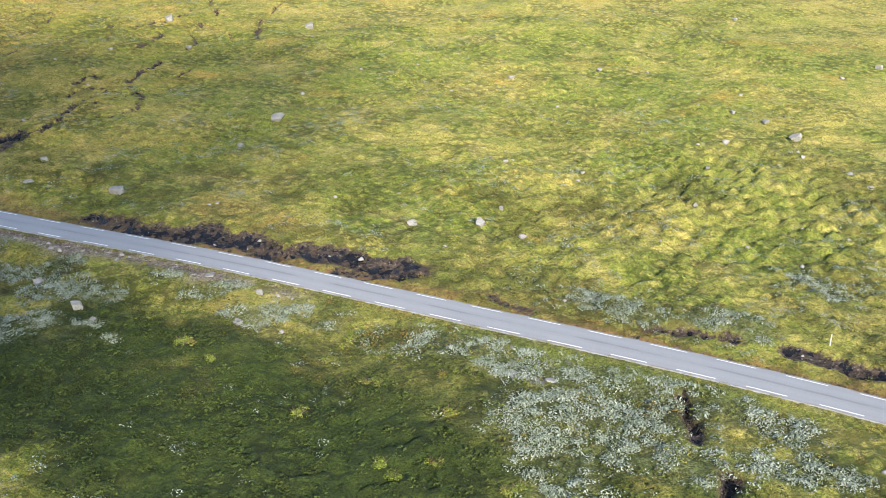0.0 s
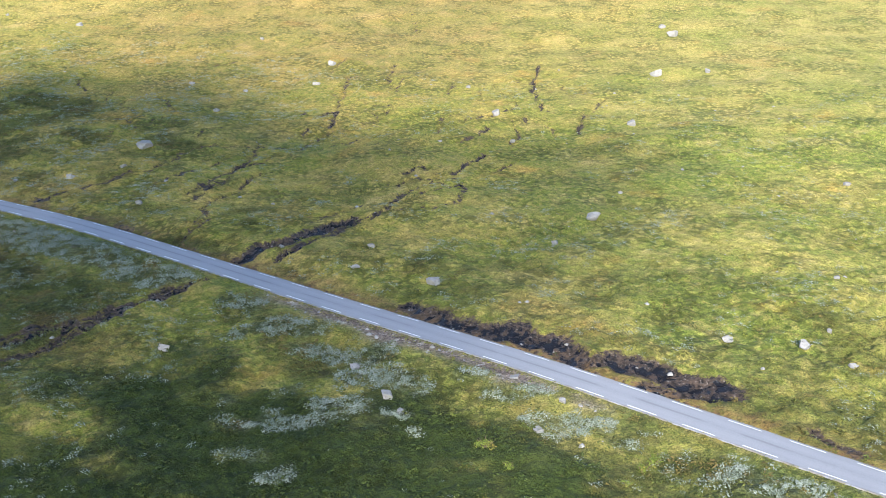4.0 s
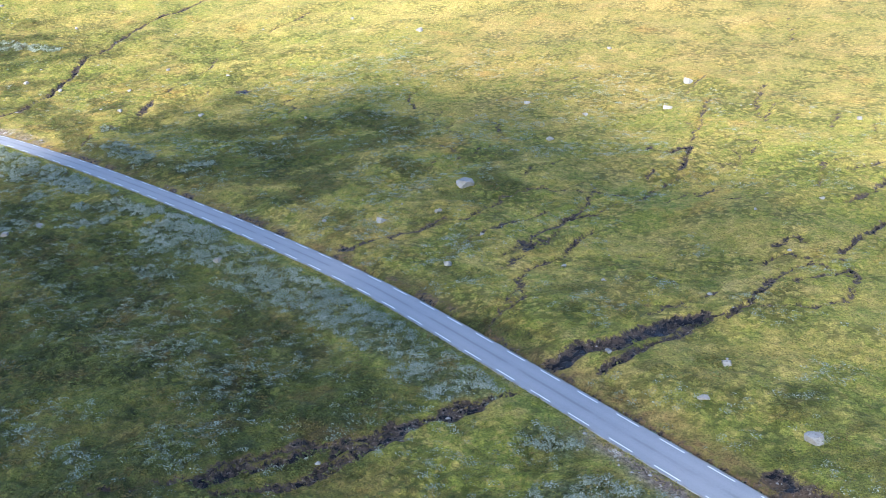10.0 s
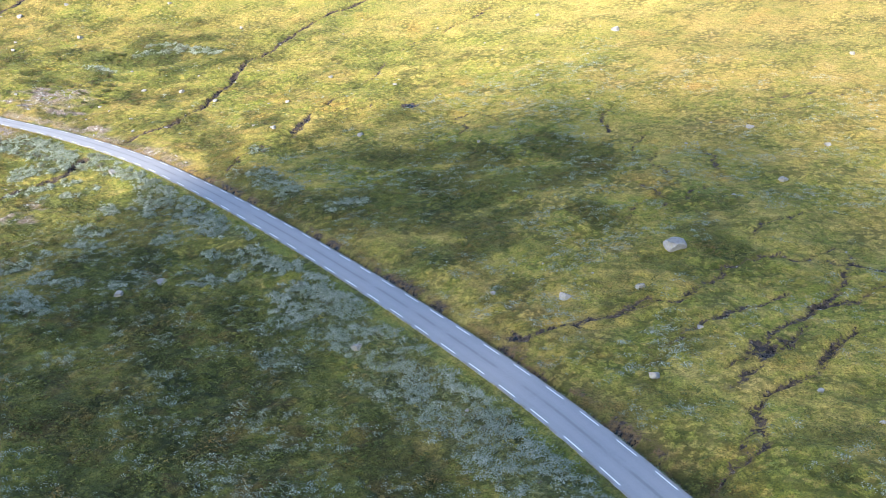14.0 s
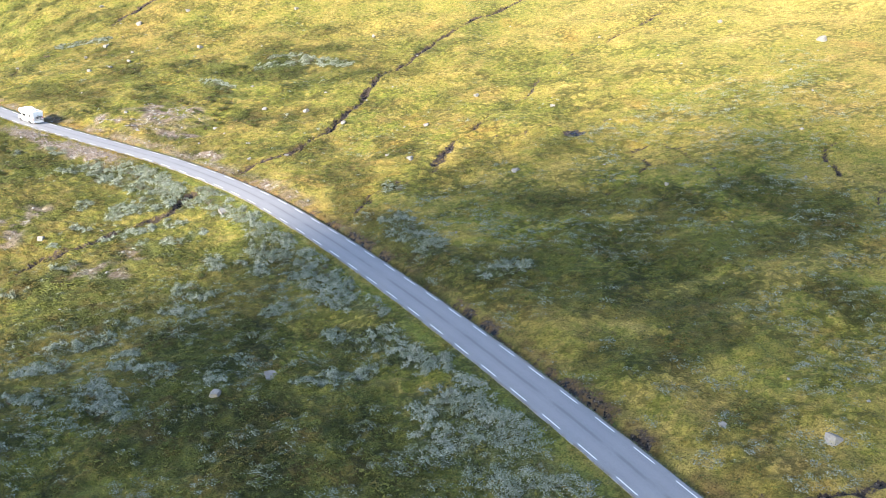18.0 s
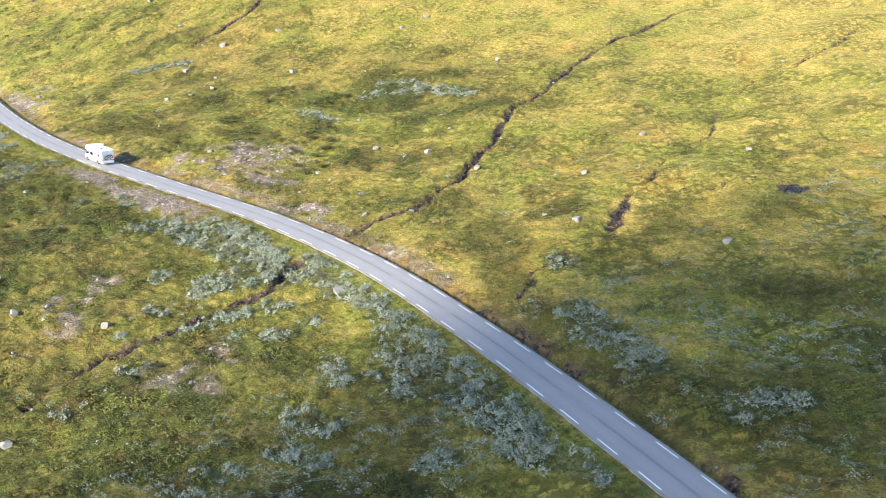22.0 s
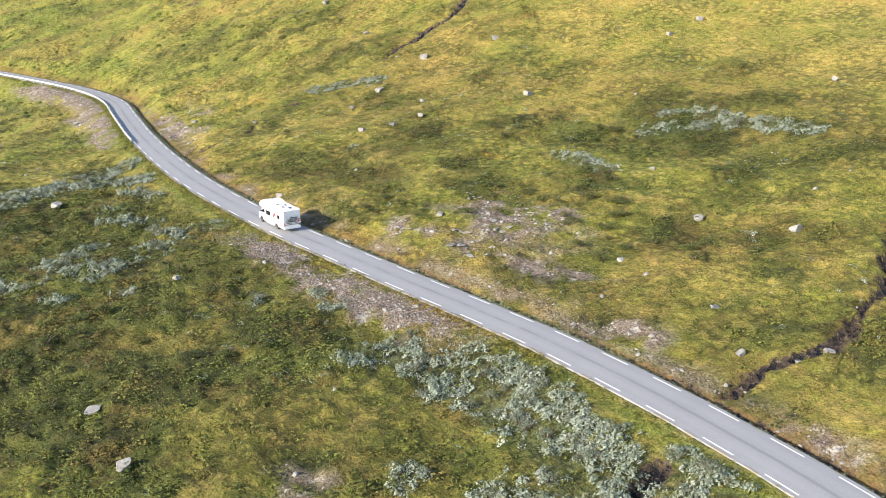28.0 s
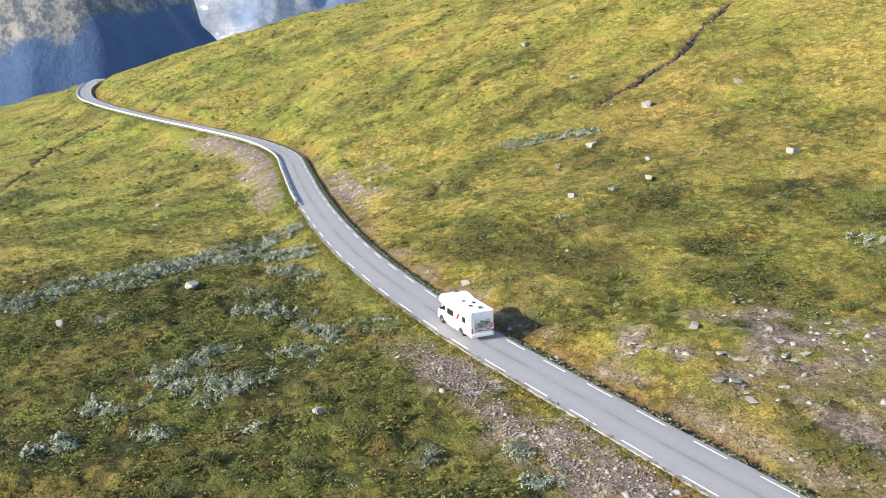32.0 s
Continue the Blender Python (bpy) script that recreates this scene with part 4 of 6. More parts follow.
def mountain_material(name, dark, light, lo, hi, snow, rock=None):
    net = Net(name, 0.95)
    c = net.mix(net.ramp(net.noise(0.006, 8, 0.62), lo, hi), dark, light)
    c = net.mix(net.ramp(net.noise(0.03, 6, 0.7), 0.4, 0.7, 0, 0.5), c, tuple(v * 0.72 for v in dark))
    if rock:
        # bare crags on the upper wall, thinning out towards the valley, painted pale as if sunlit
        sep = net.n.new("ShaderNodeSeparateXYZ")
        net.l.new(net.pos.outputs["Position"], sep.inputs[0])
        high = net.math("SUBTRACT", sep.outputs[2], net.math("MULTIPLY", net.math("ADD", sep.outputs[1], 50.0), 0.33))
        high = net.math("ADD", high, net.math("MULTIPLY", net.math("SUBTRACT", net.noise(0.012, 7, 0.7), 0.5), 150.0))
        crag = net.mix(net.ramp(net.noise(0.05, 7, 0.75), 0.40, 0.60), (0.07, 0.085, 0.105), rock)
        c = net.mix(net.ramp(high, 84, 104), c, crag)
    if snow:
        c = net.mix(net.ramp(net.noise(0.006, 6, 0.6), 0.63, 0.66), c, (0.8, 0.82, 0.86))
    return net.done(c, net.noise(0.03, 8, 0.7), 0.5, 12.0)


M_ground = ground_material()
M_tuft = tuft_material()
M_heath = leaf_material("heather_leaves", (0.036, 0.052, 0.010), (0.170, 0.182, 0.038), (0.175, 0.112, 0.034), 0.75, 0.16)
M_willow = leaf_material("willow_leaves", (0.110, 0.132, 0.084), (0.325, 0.352, 0.275), (0.135, 0.160, 0.085), 0.65, 0.9)
M_thicket = leaf_material("dwarf_birch_leaves", (0.040, 0.060, 0.011), (0.150, 0.180, 0.034), (0.15, 0.13, 0.03))
M_sprig = leaf_material("willow_sprig_leaves", (0.165, 0.195, 0.140), (0.375, 0.410, 0.335), (0.19, 0.220, 0.145), 0.75, 0.9)
M_hem = leaf_material("verge_leaves", (0.065, 0.084, 0.042), (0.250, 0.275, 0.165), (0.13, 0.12, 0.05))
M_birch = leaf_material("birch_leaves", (0.130, 0.170, 0.022), (0.260, 0.290, 0.050), (0.30, 0.20, 0.05))
M_twig = plain("brown_twigs", (0.12, 0.085, 0.055), 0.9)
M_rock = rock_material()
M_rubble = leaf_material("broken_stone", (0.14, 0.115, 0.105), (0.33, 0.285, 0.26), (0.20, 0.165, 0.15), 0.9)
M_asphalt = asphalt_material()
M_line = marking_material()
M_white = plain("white_gelcoat", (0.80, 0.80, 0.79), 0.28, dirt=0.04, scale=1.2)
M_red = plain("red_film", (0.50, 0.012, 0.020), 0.35, dirt=0.05)
M_glass = plain("dark_glass", (0.018, 0.020, 0.024), 0.08, dirt=0.0)
M_tyre = plain("tyre_rubber", (0.022, 0.022, 0.023), 0.85)
M_alloy = plain("alloy", (0.32, 0.33, 0.34), 0.4, 0.8)
M_black = plain("black_plastic", (0.030, 0.030, 0.032), 0.6)
M_grey = plain("grey_trim", (0.32, 0.33, 0.34), 0.5)
M_amber = plain("tail_lamp_red", (0.42, 0.02, 0.02), 0.25)
M_clear = plain("headlamp", (0.55, 0.57, 0.60), 0.12)
M_steel = plain("galvanised_steel", (0.56, 0.56, 0.55), 0.5, 0.25)
# haze and shade of the near wall are put into its dark blue
M_far_hazed = mountain_material("mountain_near", (0.046, 0.084, 0.172), (0.062, 0.102, 0.186), 0.42, 0.70, False, (0.235, 0.225, 0.215))
# the far rock is tinted pale blue-grey to paint in the haze
M_farther_hazed = mountain_material("mountain_far", (0.125, 0.175, 0.265), (0.270, 0.290, 0.330), 0.42, 0.60, True)
M_cloud = plain("cloud_white", (0.9, 0.9, 0.9), 1.0, dirt=0.02, scale=0.02)


# ---- mesh helpers ----
def part(name, bm, material, parent=None, label="", smooth_faces=False):
    me = bpy.data.meshes.new(name)
    bm.normal_update()
    bm.to_mesh(me)
    bm.free()
    me.materials.append(material)
    if smooth_faces:
        me.shade_smooth()
    ob = new(name, me)
    ob.parent = parent
    if label:
        ob["label"] = label
    return ob


def array_mesh(name, v, faces, material, smooth_faces=False):
    me = bpy.data.meshes.new(name)
    k = faces.shape[1]
    me.vertices.add(len(v))
    me.vertices.foreach_set("co", np.ascontiguousarray(v, dtype=np.float32).ravel())
    me.loops.add(faces.size)
    me.loops.foreach_set("vertex_index", np.ascontiguousarray(faces, dtype=np.int32).ravel())
    me.polygons.add(len(faces))
    me.polygons.foreach_set("loop_start", np.arange(len(faces), dtype=np.int32) * k)
    me.update(calc_edges=True)
    me.materials.append(material)
    if smooth_faces:
        me.shade_smooth()
    return me


def box(bm, x0, x1, y0, y1, z0, z1, bevel=0.0, segments=2):
    m = Matrix.Translation(((x0+x1)/2, (y0+y1)/2, (z0+z1)/2)) @ Matrix.Diagonal((x1-x0, y1-y0, z1-z0, 1))
    got = bmesh.ops.create_cube(bm, size=1, matrix=m)
    if bevel:
        edges = list({e for v in got["verts"] for e in v.link_edges})
        bmesh.ops.bevel(bm, geom=edges, offset=bevel, segments=segments, affect="EDGES", profile=0.5)
    return bm


def extruded(points, y0, y1, bevel=0.0, segments=3):
    """A side outline in x and z, drawn across from y0 to y1."""
    bm = bmesh.new()
    a = [bm.verts.new((x, y0, z)) for x, z in points]
    b = [bm.verts.new((x, y1, z)) for x, z in points]
    bm.faces.new(a)
    bm.faces.new(b[::-1])
    n = len(a)
    for k in range(n):
        bm.faces.new((a[k], b[k], b[(k+1) % n], a[(k+1) % n]))
    bmesh.ops.recalc_face_normals(bm, faces=bm.faces)
    if bevel:
        bmesh.ops.bevel(bm, geom=list(bm.edges), offset=bevel, segments=segments, affect="EDGES", profile=0.5)
    return bm


def rod(bm, a, b, r0, r1, sides=6):
    a, b = Vector(a), Vector(b)
    q = (b - a).to_track_quat("Z", "Y").to_matrix().to_4x4()
    m = Matrix.Translation((a + b) / 2) @ q
    bmesh.ops.create_cone(bm, cap_ends=True, segments=sides, radius1=r0, radius2=r1, depth=(b - a).length, matrix=m)
    return bm


def ring(bm, centre, radius, tube, axis="Y", n=20, m=6):
    c = Vector(centre)
    vs = []
    for i in range(n):
        a = 2 * math.pi * i / n
        row = []
        for j in range(m):
            b = 2 * math.pi * j / m
            r = radius + tube * math.cos(b)
            p = (r * math.cos(a), tube * math.sin(b), r * math.sin(a)) if axis == "Y" else (tube * math.sin(b), r * math.cos(a), r * math.sin(a))
            row.append(bm.verts.new(c + Vector(p)))
        vs.append(row)
    for i in range(n):
        for j in range(m):
            bm.faces.new((vs[i][j], vs[(i+1) % n][j], vs[(i+1) % n][(j+1) % m], vs[i][(j+1) % m]))
    return bm


def on_road(x, off=0.0, lift=0.0):
    sl = float(along(ROAD_Y, x + 1) - along(ROAD_Y, x - 1)) / 2
    n = Vector((-sl, 1, 0)).normalized()
    return Vector((x, float(along(ROAD_Y, x)), float(along(ROAD_Z, x)) + lift)) + n * off, math.atan(sl)


# ---- ground ----
def widening(step, slow, reach):
    """Steps that widen slowly at first, then fast, out to that reach."""
    k = np.arange(1, 160)
    g = step * np.cumsum(1.035 ** np.minimum(k, slow) * 1.16 ** np.maximum(k - slow, 0))
    return g[g < reach]


gx = np.concatenate([(-690 - widening(1.6, 0, 4000))[::-1], np.arange(-690, -420, 1.4), np.arange(-420, -345, 0.85), np.arange(-345, 62, 0.5), 62 + widening(0.5, 0, 3000)])
gy = np.concatenate([(56 - widening(0.5, 12, 3000))[::-1], np.arange(56, 205, 0.5), 205 + widening(0.5, 60, 3400)])
GX, GY = np.meshgrid(gx, gy, indexing="ij")
fx, fy = GX.ravel(), GY.ravel()
field = masks(fx, fy)
gz = surface(fx, fy, field)
i = np.arange(len(fx)).reshape(GX.shape)
quads = np.stack([i[:-1, :-1], i[1:, :-1], i[1:, 1:], i[:-1, 1:]], -1).reshape(-1, 4)
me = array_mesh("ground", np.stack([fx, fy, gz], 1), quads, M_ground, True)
for key in ("wet", "bare", "warm", "heath", "willow", "deep", "lush", "leafy", "rim"):
    me.attributes.new(key, "FLOAT", "POINT").data.foreach_set("value", field[key].astype(np.float32))
ground = tagged(new("ground", me), "mossy green and yellowing heath mountainside with peat cracks", "ground", kind="structure")

# ---- road ----
ROAD_EDGE = 2.5
xs = np.arange(105, -688, -1.0)
bm = bmesh.new()
uv_layer = bm.loops.layers.uv.new("across")
cols, outs = [], (-ROAD_EDGE - 0.06, -ROAD_EDGE, -1.2, 0, 1.2, ROAD_EDGE, ROAD_EDGE + 0.06)
for x in xs:
    wob = 0.10 * (float(vnoise(np.array([x]), np.array([0.0]), 2.5, 4)[0]) - 0.5)
    row = []
    for o in outs:
        edge = abs(o) > ROAD_EDGE
        c, _ = on_road(float(x), o + (wob if abs(o) >= ROAD_EDGE else 0), -0.30 if edge else 0.05 - 0.012 * o * o / 2)
        row.append(bm.verts.new(c))
    cols.append(row)
for a, b in zip(cols, cols[1:]):
    for k in range(len(outs) - 1):
        f = bm.faces.new((a[k], a[k+1], b[k+1], b[k]))
        for loop, o in zip(f.loops, (outs[k], outs[k+1], outs[k+1], outs[k])):
            loop[uv_layer].uv = (o, 0)
road = tagged(part("road", bm, M_asphalt), "narrow grey asphalt road with worn centre seam", "road", kind="structure")

# edge lines: three metre dashes, three metre gaps
walk_x, run = 100.0, 0.0
starts = {-1: [], 1: []}
while walk_x > -640:
    sl = float(along(ROAD_Y, walk_x + 1) - along(ROAD_Y, walk_x - 1)) / 2
    for side, phase in ((-1, 1.0), (1, 3.6)):
        if int((run + phase) / 6.0) != int((run + phase - 0.25) / 6.0):
            starts[side].append(walk_x)
    run += 0.25
    walk_x -= 0.25 / math.hypot(1, sl)
for side in (-1, 1):
    for x0 in starts[side]:
        bm = bmesh.new()
        prev = None
        for k in range(4):
            x = x0 - k * 1.02 * 0.98
            pair = []
            for o in (2.02, 2.14):
                c, _ = on_road(x, side * o, 0.05 - 0.012 * o * o / 2 + 0.006)
                pair.append(bm.verts.new(c))
            if prev:
                bm.faces.new((prev[0], prev[1], pair[1], pair[0]) if side < 0 else (prev[1], prev[0], pair[0], pair[1]))
            prev = pair
        bmesh.ops.recalc_face_normals(bm, faces=bm.faces)
        part("edge_line_dash", bm, M_line, road)


# ---- far mountains ----
def mountain(name, x0, x1, y0, y1, nx, ny, fn, material, label):
    X, Y = np.meshgrid(np.linspace(x0, x1, nx), np.linspace(y0, y1, ny), indexing="ij")
    Z = fn(X.ravel(), Y.ravel())
    i = np.arange(nx * ny).reshape(nx, ny)
    q = np.stack([i[:-1, :-1], i[1:, :-1], i[1:, 1:], i[:-1, 1:]], -1).reshape(-1, 4)
    return tagged(new(name, array_mesh(name, np.stack([X.ravel(), Y.ravel(), Z], 1), q, material, True)), label, "mountain", kind="structure")


def crags(x, y, size, seed):
    return sum((1 - 2 * np.abs(vnoise(x, y, size / 2**o, seed + o) - 0.5)) / 2**o for o in range(5)) / 1.94


def near_ridge(x, y):
    wall = 1 / (1 + np.exp((y - 70 + 90 * (vnoise(x, y, 130, 3) - 0.5)) / 75))
    return -430 + 900 * wall * (1 - smooth(-2000, -1320, x)) ** 0.8 + 230 * (crags(x, y, 420, 8) - 0.55) * (1 - smooth(-1600, -1320, x))


def far_ridge(x, y):
    return -430 + (1050 + 120 * np.sin(y / 500)) * (1 - smooth(-4300, -3000, x)) + 420 * (crags(x, y, 700, 18) - 0.6) * (1 - smooth(-3500, -3000, x))


mountain("backdrop_mountain_near", -2300, -1300, -1500, 420, 100, 190, near_ridge, M_far_hazed, "dark blue mountain wall across the valley, haze and shade in its colour")
mountain("backdrop_mountain_far", -4500, -2950, -1600, 3000, 80, 250, far_ridge, M_farther_hazed, "distant pale mountain with snow patches, haze painted into its blue-grey rock")

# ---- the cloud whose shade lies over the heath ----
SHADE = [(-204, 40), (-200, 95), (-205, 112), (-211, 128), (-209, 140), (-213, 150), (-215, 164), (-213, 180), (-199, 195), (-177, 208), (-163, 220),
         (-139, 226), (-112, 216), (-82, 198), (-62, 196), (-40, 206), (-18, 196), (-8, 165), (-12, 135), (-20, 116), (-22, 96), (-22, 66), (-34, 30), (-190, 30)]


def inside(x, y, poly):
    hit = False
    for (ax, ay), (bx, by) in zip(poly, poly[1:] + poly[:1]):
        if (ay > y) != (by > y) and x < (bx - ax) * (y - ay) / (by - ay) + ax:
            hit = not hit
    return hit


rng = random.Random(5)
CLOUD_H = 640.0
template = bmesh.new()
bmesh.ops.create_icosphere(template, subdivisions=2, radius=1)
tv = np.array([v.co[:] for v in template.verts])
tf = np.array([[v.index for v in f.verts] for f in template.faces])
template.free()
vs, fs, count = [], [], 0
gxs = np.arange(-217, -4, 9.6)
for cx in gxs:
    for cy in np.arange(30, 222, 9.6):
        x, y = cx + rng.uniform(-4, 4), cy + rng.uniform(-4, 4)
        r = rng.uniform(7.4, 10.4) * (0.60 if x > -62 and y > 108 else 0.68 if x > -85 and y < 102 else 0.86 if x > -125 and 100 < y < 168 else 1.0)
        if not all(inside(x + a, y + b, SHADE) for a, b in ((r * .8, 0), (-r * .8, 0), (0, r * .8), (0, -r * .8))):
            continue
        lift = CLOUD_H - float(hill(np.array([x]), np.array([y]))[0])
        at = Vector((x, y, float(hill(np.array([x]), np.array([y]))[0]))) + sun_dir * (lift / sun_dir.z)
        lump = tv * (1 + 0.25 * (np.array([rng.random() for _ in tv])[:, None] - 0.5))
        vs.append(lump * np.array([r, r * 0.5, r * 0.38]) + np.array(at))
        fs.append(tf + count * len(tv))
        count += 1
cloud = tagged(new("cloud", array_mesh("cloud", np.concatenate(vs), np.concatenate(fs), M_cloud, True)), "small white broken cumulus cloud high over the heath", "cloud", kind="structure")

# ---- motorhome ----
def motorhome():
    root = new("motorhome")
    tagged(root, "white motorhome with red side flash and bicycles on the rear", "motorhome")
    body = part("body", extruded([(-1.55, 0.42), (3.42, 0.42), (3.48, 0.60), (3.48, 2.62), (3.40, 2.72), (-0.35, 2.78), (-1.55, 2.30)], -1.14, 1.14, 0.05), M_white, root)
    part("alcove", extruded([(-3.02, 2.10), (-2.55, 1.98), (-1.20, 1.98), (-0.10, 2.35), (-0.10, 2.80), (-0.75, 3.02), (-1.55, 3.08), (-2.55, 2.86), (-3.02, 2.45)], -1.12, 1.12, 0.09), M_white, root, "rounded over-cab alcove")
    cab = part("cab", extruded([(-3.48, 0.38), (-1.50, 0.38), (-1.50, 2.05), (-2.30, 2.05), (-2.95, 1.38), (-3.42, 1.18), (-3.52, 0.80)], -1.00, 1.00, 0.07), M_white, root)
    bm = bmesh.new()
    for p in ((-2.36, -0.84, 1.97), (-2.36, 0.84, 1.97), (-2.93, 0.90, 1.40), (-2.93, -0.90, 1.40)):
        bm.verts.new(Vector(p) + Vector((-0.035, 0, 0.025)))
    bm.faces.new(bm.verts)
    bmesh.ops.solidify(bm, geom=bm.faces[:], thickness=0.02)
    part("windscreen", bm, M_glass, cab)
    for s in (-1, 1):
        part("cab_window", extruded([(-2.72, 1.36), (-1.78, 1.36), (-1.78, 1.84), (-2.26, 1.84)], s * 1.0, s * 1.015, 0), M_glass, cab)
        bm = box(bmesh.new(), -2.62, -2.44, s * 1.14 - 0.09, s * 1.14 + 0.09, 1.36, 1.62, 0.03)
        part("wing_mirror", bm, M_black, cab)
        bm = box(bmesh.new(), -3.50, -3.28, s * 0.72 - 0.16, s * 0.72 + 0.16, 0.92, 1.12, 0.04)
        part("headlight", bm, M_clear, cab)
    part("front_bumper", box(bmesh.new(), -3.58, -3.30, -0.98, 0.98, 0.34, 0.62, 0.06), M_grey, cab)
    part("grille", box(bmesh.new(), -3.535, -3.46, -0.48, 0.48, 0.70, 0.88, 0.02), M_black, cab)
    for s in (-1, 1):
        for x0, x1, z0, z1 in ((-1.15, 0.05, 1.36, 1.90), (1.85, 2.45, 1.42, 1.90)):
            w = part("window", box(bmesh.new(), x0, x1, s * 1.145 - 0.02, s * 1.145 + 0.02, z0, z1, 0.015), M_glass, body)
            bm = bmesh.new()
            t = 0.04
            for a in ((x0 - t, x1 + t, z1, z1 + t), (x0 - t, x1 + t, z0 - t, z0), (x0 - t, x0, z0, z1), (x1, x1 + t, z0, z1)):
                box(bm, a[0], a[1], s * 1.145 - 0.012, s * 1.145 + 0.026, a[2], a[3])
            part("window_frame", bm, M_grey, w)
        part("red_flash", extruded([(0.55, 1.30), (0.98, 1.40), (1.42, 1.98), (1.02, 1.98)], s * 1.142, s * 1.150), M_red, body, "slanted red side flash")
        part("side_line", box(bmesh.new(), -1.4, 0.9, s * 1.143 - 0.004, s * 1.143 + 0.004, 1.08, 1.13), M_grey, body)
        part("side_skirt", box(bmesh.new(), -1.2, 1.25, s * 1.12 - 0.02, s * 1.12 + 0.02, 0.30, 0.44, 0.01), M_grey, body)
        part("tail_lamp", box(bmesh.new(), 3.47, 3.52, s * 1.02 - 0.06, s * 1.02 + 0.06, 0.72, 1.20, 0.02), M_amber, body)
        part("marker_lamp", box(bmesh.new(), 3.47, 3.505, s * 0.98 - 0.05, s * 0.98 + 0.05, 2.50, 2.56, 0.01), M_amber, body)
    for x, y, sx, sy in ((-1.75, 0.1, 0.5, 0.5), (0.35, -0.25, 0.42, 0.42), (1.15, 0.35, 0.5, 0.4), (1.9, -0.35, 0.42, 0.42), (2.7, 0.2, 0.5, 0.5)):
        z = 3.05 if x < -1 else 2.745
        hatch = part("roof_hatch", box(bmesh.new(), x - sx/2, x + sx/2, y - sy/2, y + sy/2, z - 0.02, z + 0.07, 0.03), M_grey, body, "grey framed roof hatch")
        part("hatch_dome", box(bmesh.new(), x - sx/2 + .07, x + sx/2 - .07, y - sy/2 + .07, y + sy/2 - .07, z + 0.06, z + 0.10, 0.02), M_glass, hatch)
    part("rear_bumper", box(bmesh.new(), 3.38, 3.60, -1.12, 1.12, 0.36, 0.66, 0.06), M_white, root)
    part("rear_panel_line", box(bmesh.new(), 3.478, 3.488, -0.9, 0.9, 0.86, 0.92), M_grey, body)
    for x in (-2.62, 1.62):
        for s in (-1, 1):
            wheel = new("wheel")
            wheel.parent = root
            bm = ring(bmesh.new(), (x, s * 0.92, 0.35), 0.25, 0.105, "Y", 24, 8)
            part("tyre", bm, M_tyre, wheel, "", True)
            bm = rod(bmesh.new(), (x, s * 0.86, 0.35), (x, s * 0.99, 0.35), 0.20, 0.19, 20)
            part("rim", bm, M_alloy, wheel)
            part("wheel_arch", extruded([(x + 0.47 * math.cos(a), 0.36 + 0.45 * math.sin(a)) for a in np.linspace(0, math.pi, 12)], s * (1.0 if x < 0 else 1.142) - 0.006, s * (1.0 if x < 0 else 1.142) + 0.004), M_black, root)
    rack = part("bicycle_rack", rod(rod(rod(bmesh.new(), (3.5, -0.7, 0.98), (3.5, -0.7, 1.95), .025, .025), (3.5, 0.7, 0.98), (3.5, 0.7, 1.95), .025, .025), (3.9, -0.85, 1.02), (3.9, 0.85, 1.02), .04, .04), M_alloy, root)
    for k, xx in enumerate((3.66, 3.86)):
        bike = new("bicycle")
        bike.parent = root
        sh = 0.06 * k
        for yy in (-0.52 + sh, 0.50 + sh):
            bm = ring(bmesh.new(), (xx, yy, 1.38), 0.31, 0.022, "X", 24, 5)
            for q in range(8):
                a = math.pi * q / 8
                rod(bm, (xx, yy - 0.3 * math.cos(a), 1.38 - 0.3 * math.sin(a)), (xx, yy + 0.3 * math.cos(a), 1.38 + 0.3 * math.sin(a)), .004, .004, 3)
            part("bicycle_wheel", bm, M_black, bike)
        bm = bmesh.new()
        pts = {"r": (-0.52, 1.38), "b": (-0.08, 1.32), "s": (-0.2, 1.78), "h": (0.36, 1.80), "f": (0.50, 1.38)}
        for a, b in ("rb", "bs", "sh", "bh", "rs", "hf"):
            rod(bm, (xx, pts[a][0] + sh, pts[a][1]), (xx, pts[b][0] + sh, pts[b][1]), .022, .022, 6)
        part("bicycle_frame", bm, M_black, bike)
        part("saddle", box(bmesh.new(), xx - 0.06, xx + 0.06, -0.33 + sh, -0.1 + sh, 1.84, 1.90, 0.02), M_black, bike)
        part("handlebar", rod(bmesh.new(), (xx - 0.16, 0.38 + sh, 1.92), (xx + 0.16, 0.38 + sh, 1.92), .018, .018), M_black, bike)
    sign = part("warning_board", box(bmesh.new(), 3.94, 3.96, 0.42, 0.92, 1.12, 1.62, 0.005), M_white, root, "red and white striped warning board")
    for k in range(3):
        bm = bmesh.new()
        z = 1.14 + 0.16 * k
        f = [bm.verts.new(p) for p in ((3.964, 0.44, z), (3.964, 0.90, z + 0.0 + (0.30 if k < 1 else 0.14)), (3.964, 0.90, z + 0.09 + (0.30 if k < 1 else 0.14)), (3.964, 0.44, z + 0.09))]
        bm.faces.new(f)
        part("stripe", bm, M_red, sign)
    return root


rv = motorhome()
RV_X = -298.5
c, turn = on_road(RV_X, 0.15, 0.045)
c2, _ = on_road(RV_X - 2, 0.15, 0.045)
c3, _ = on_road(RV_X + 2, 0.15, 0.045)
slope = math.atan2(c3.z - c2.z, 4.0)
rv.matrix_world = Matrix.Translation(c) @ Matrix.Rotation(turn, 4, "Z") @ Matrix.Rotation(-slope, 4, "Y")

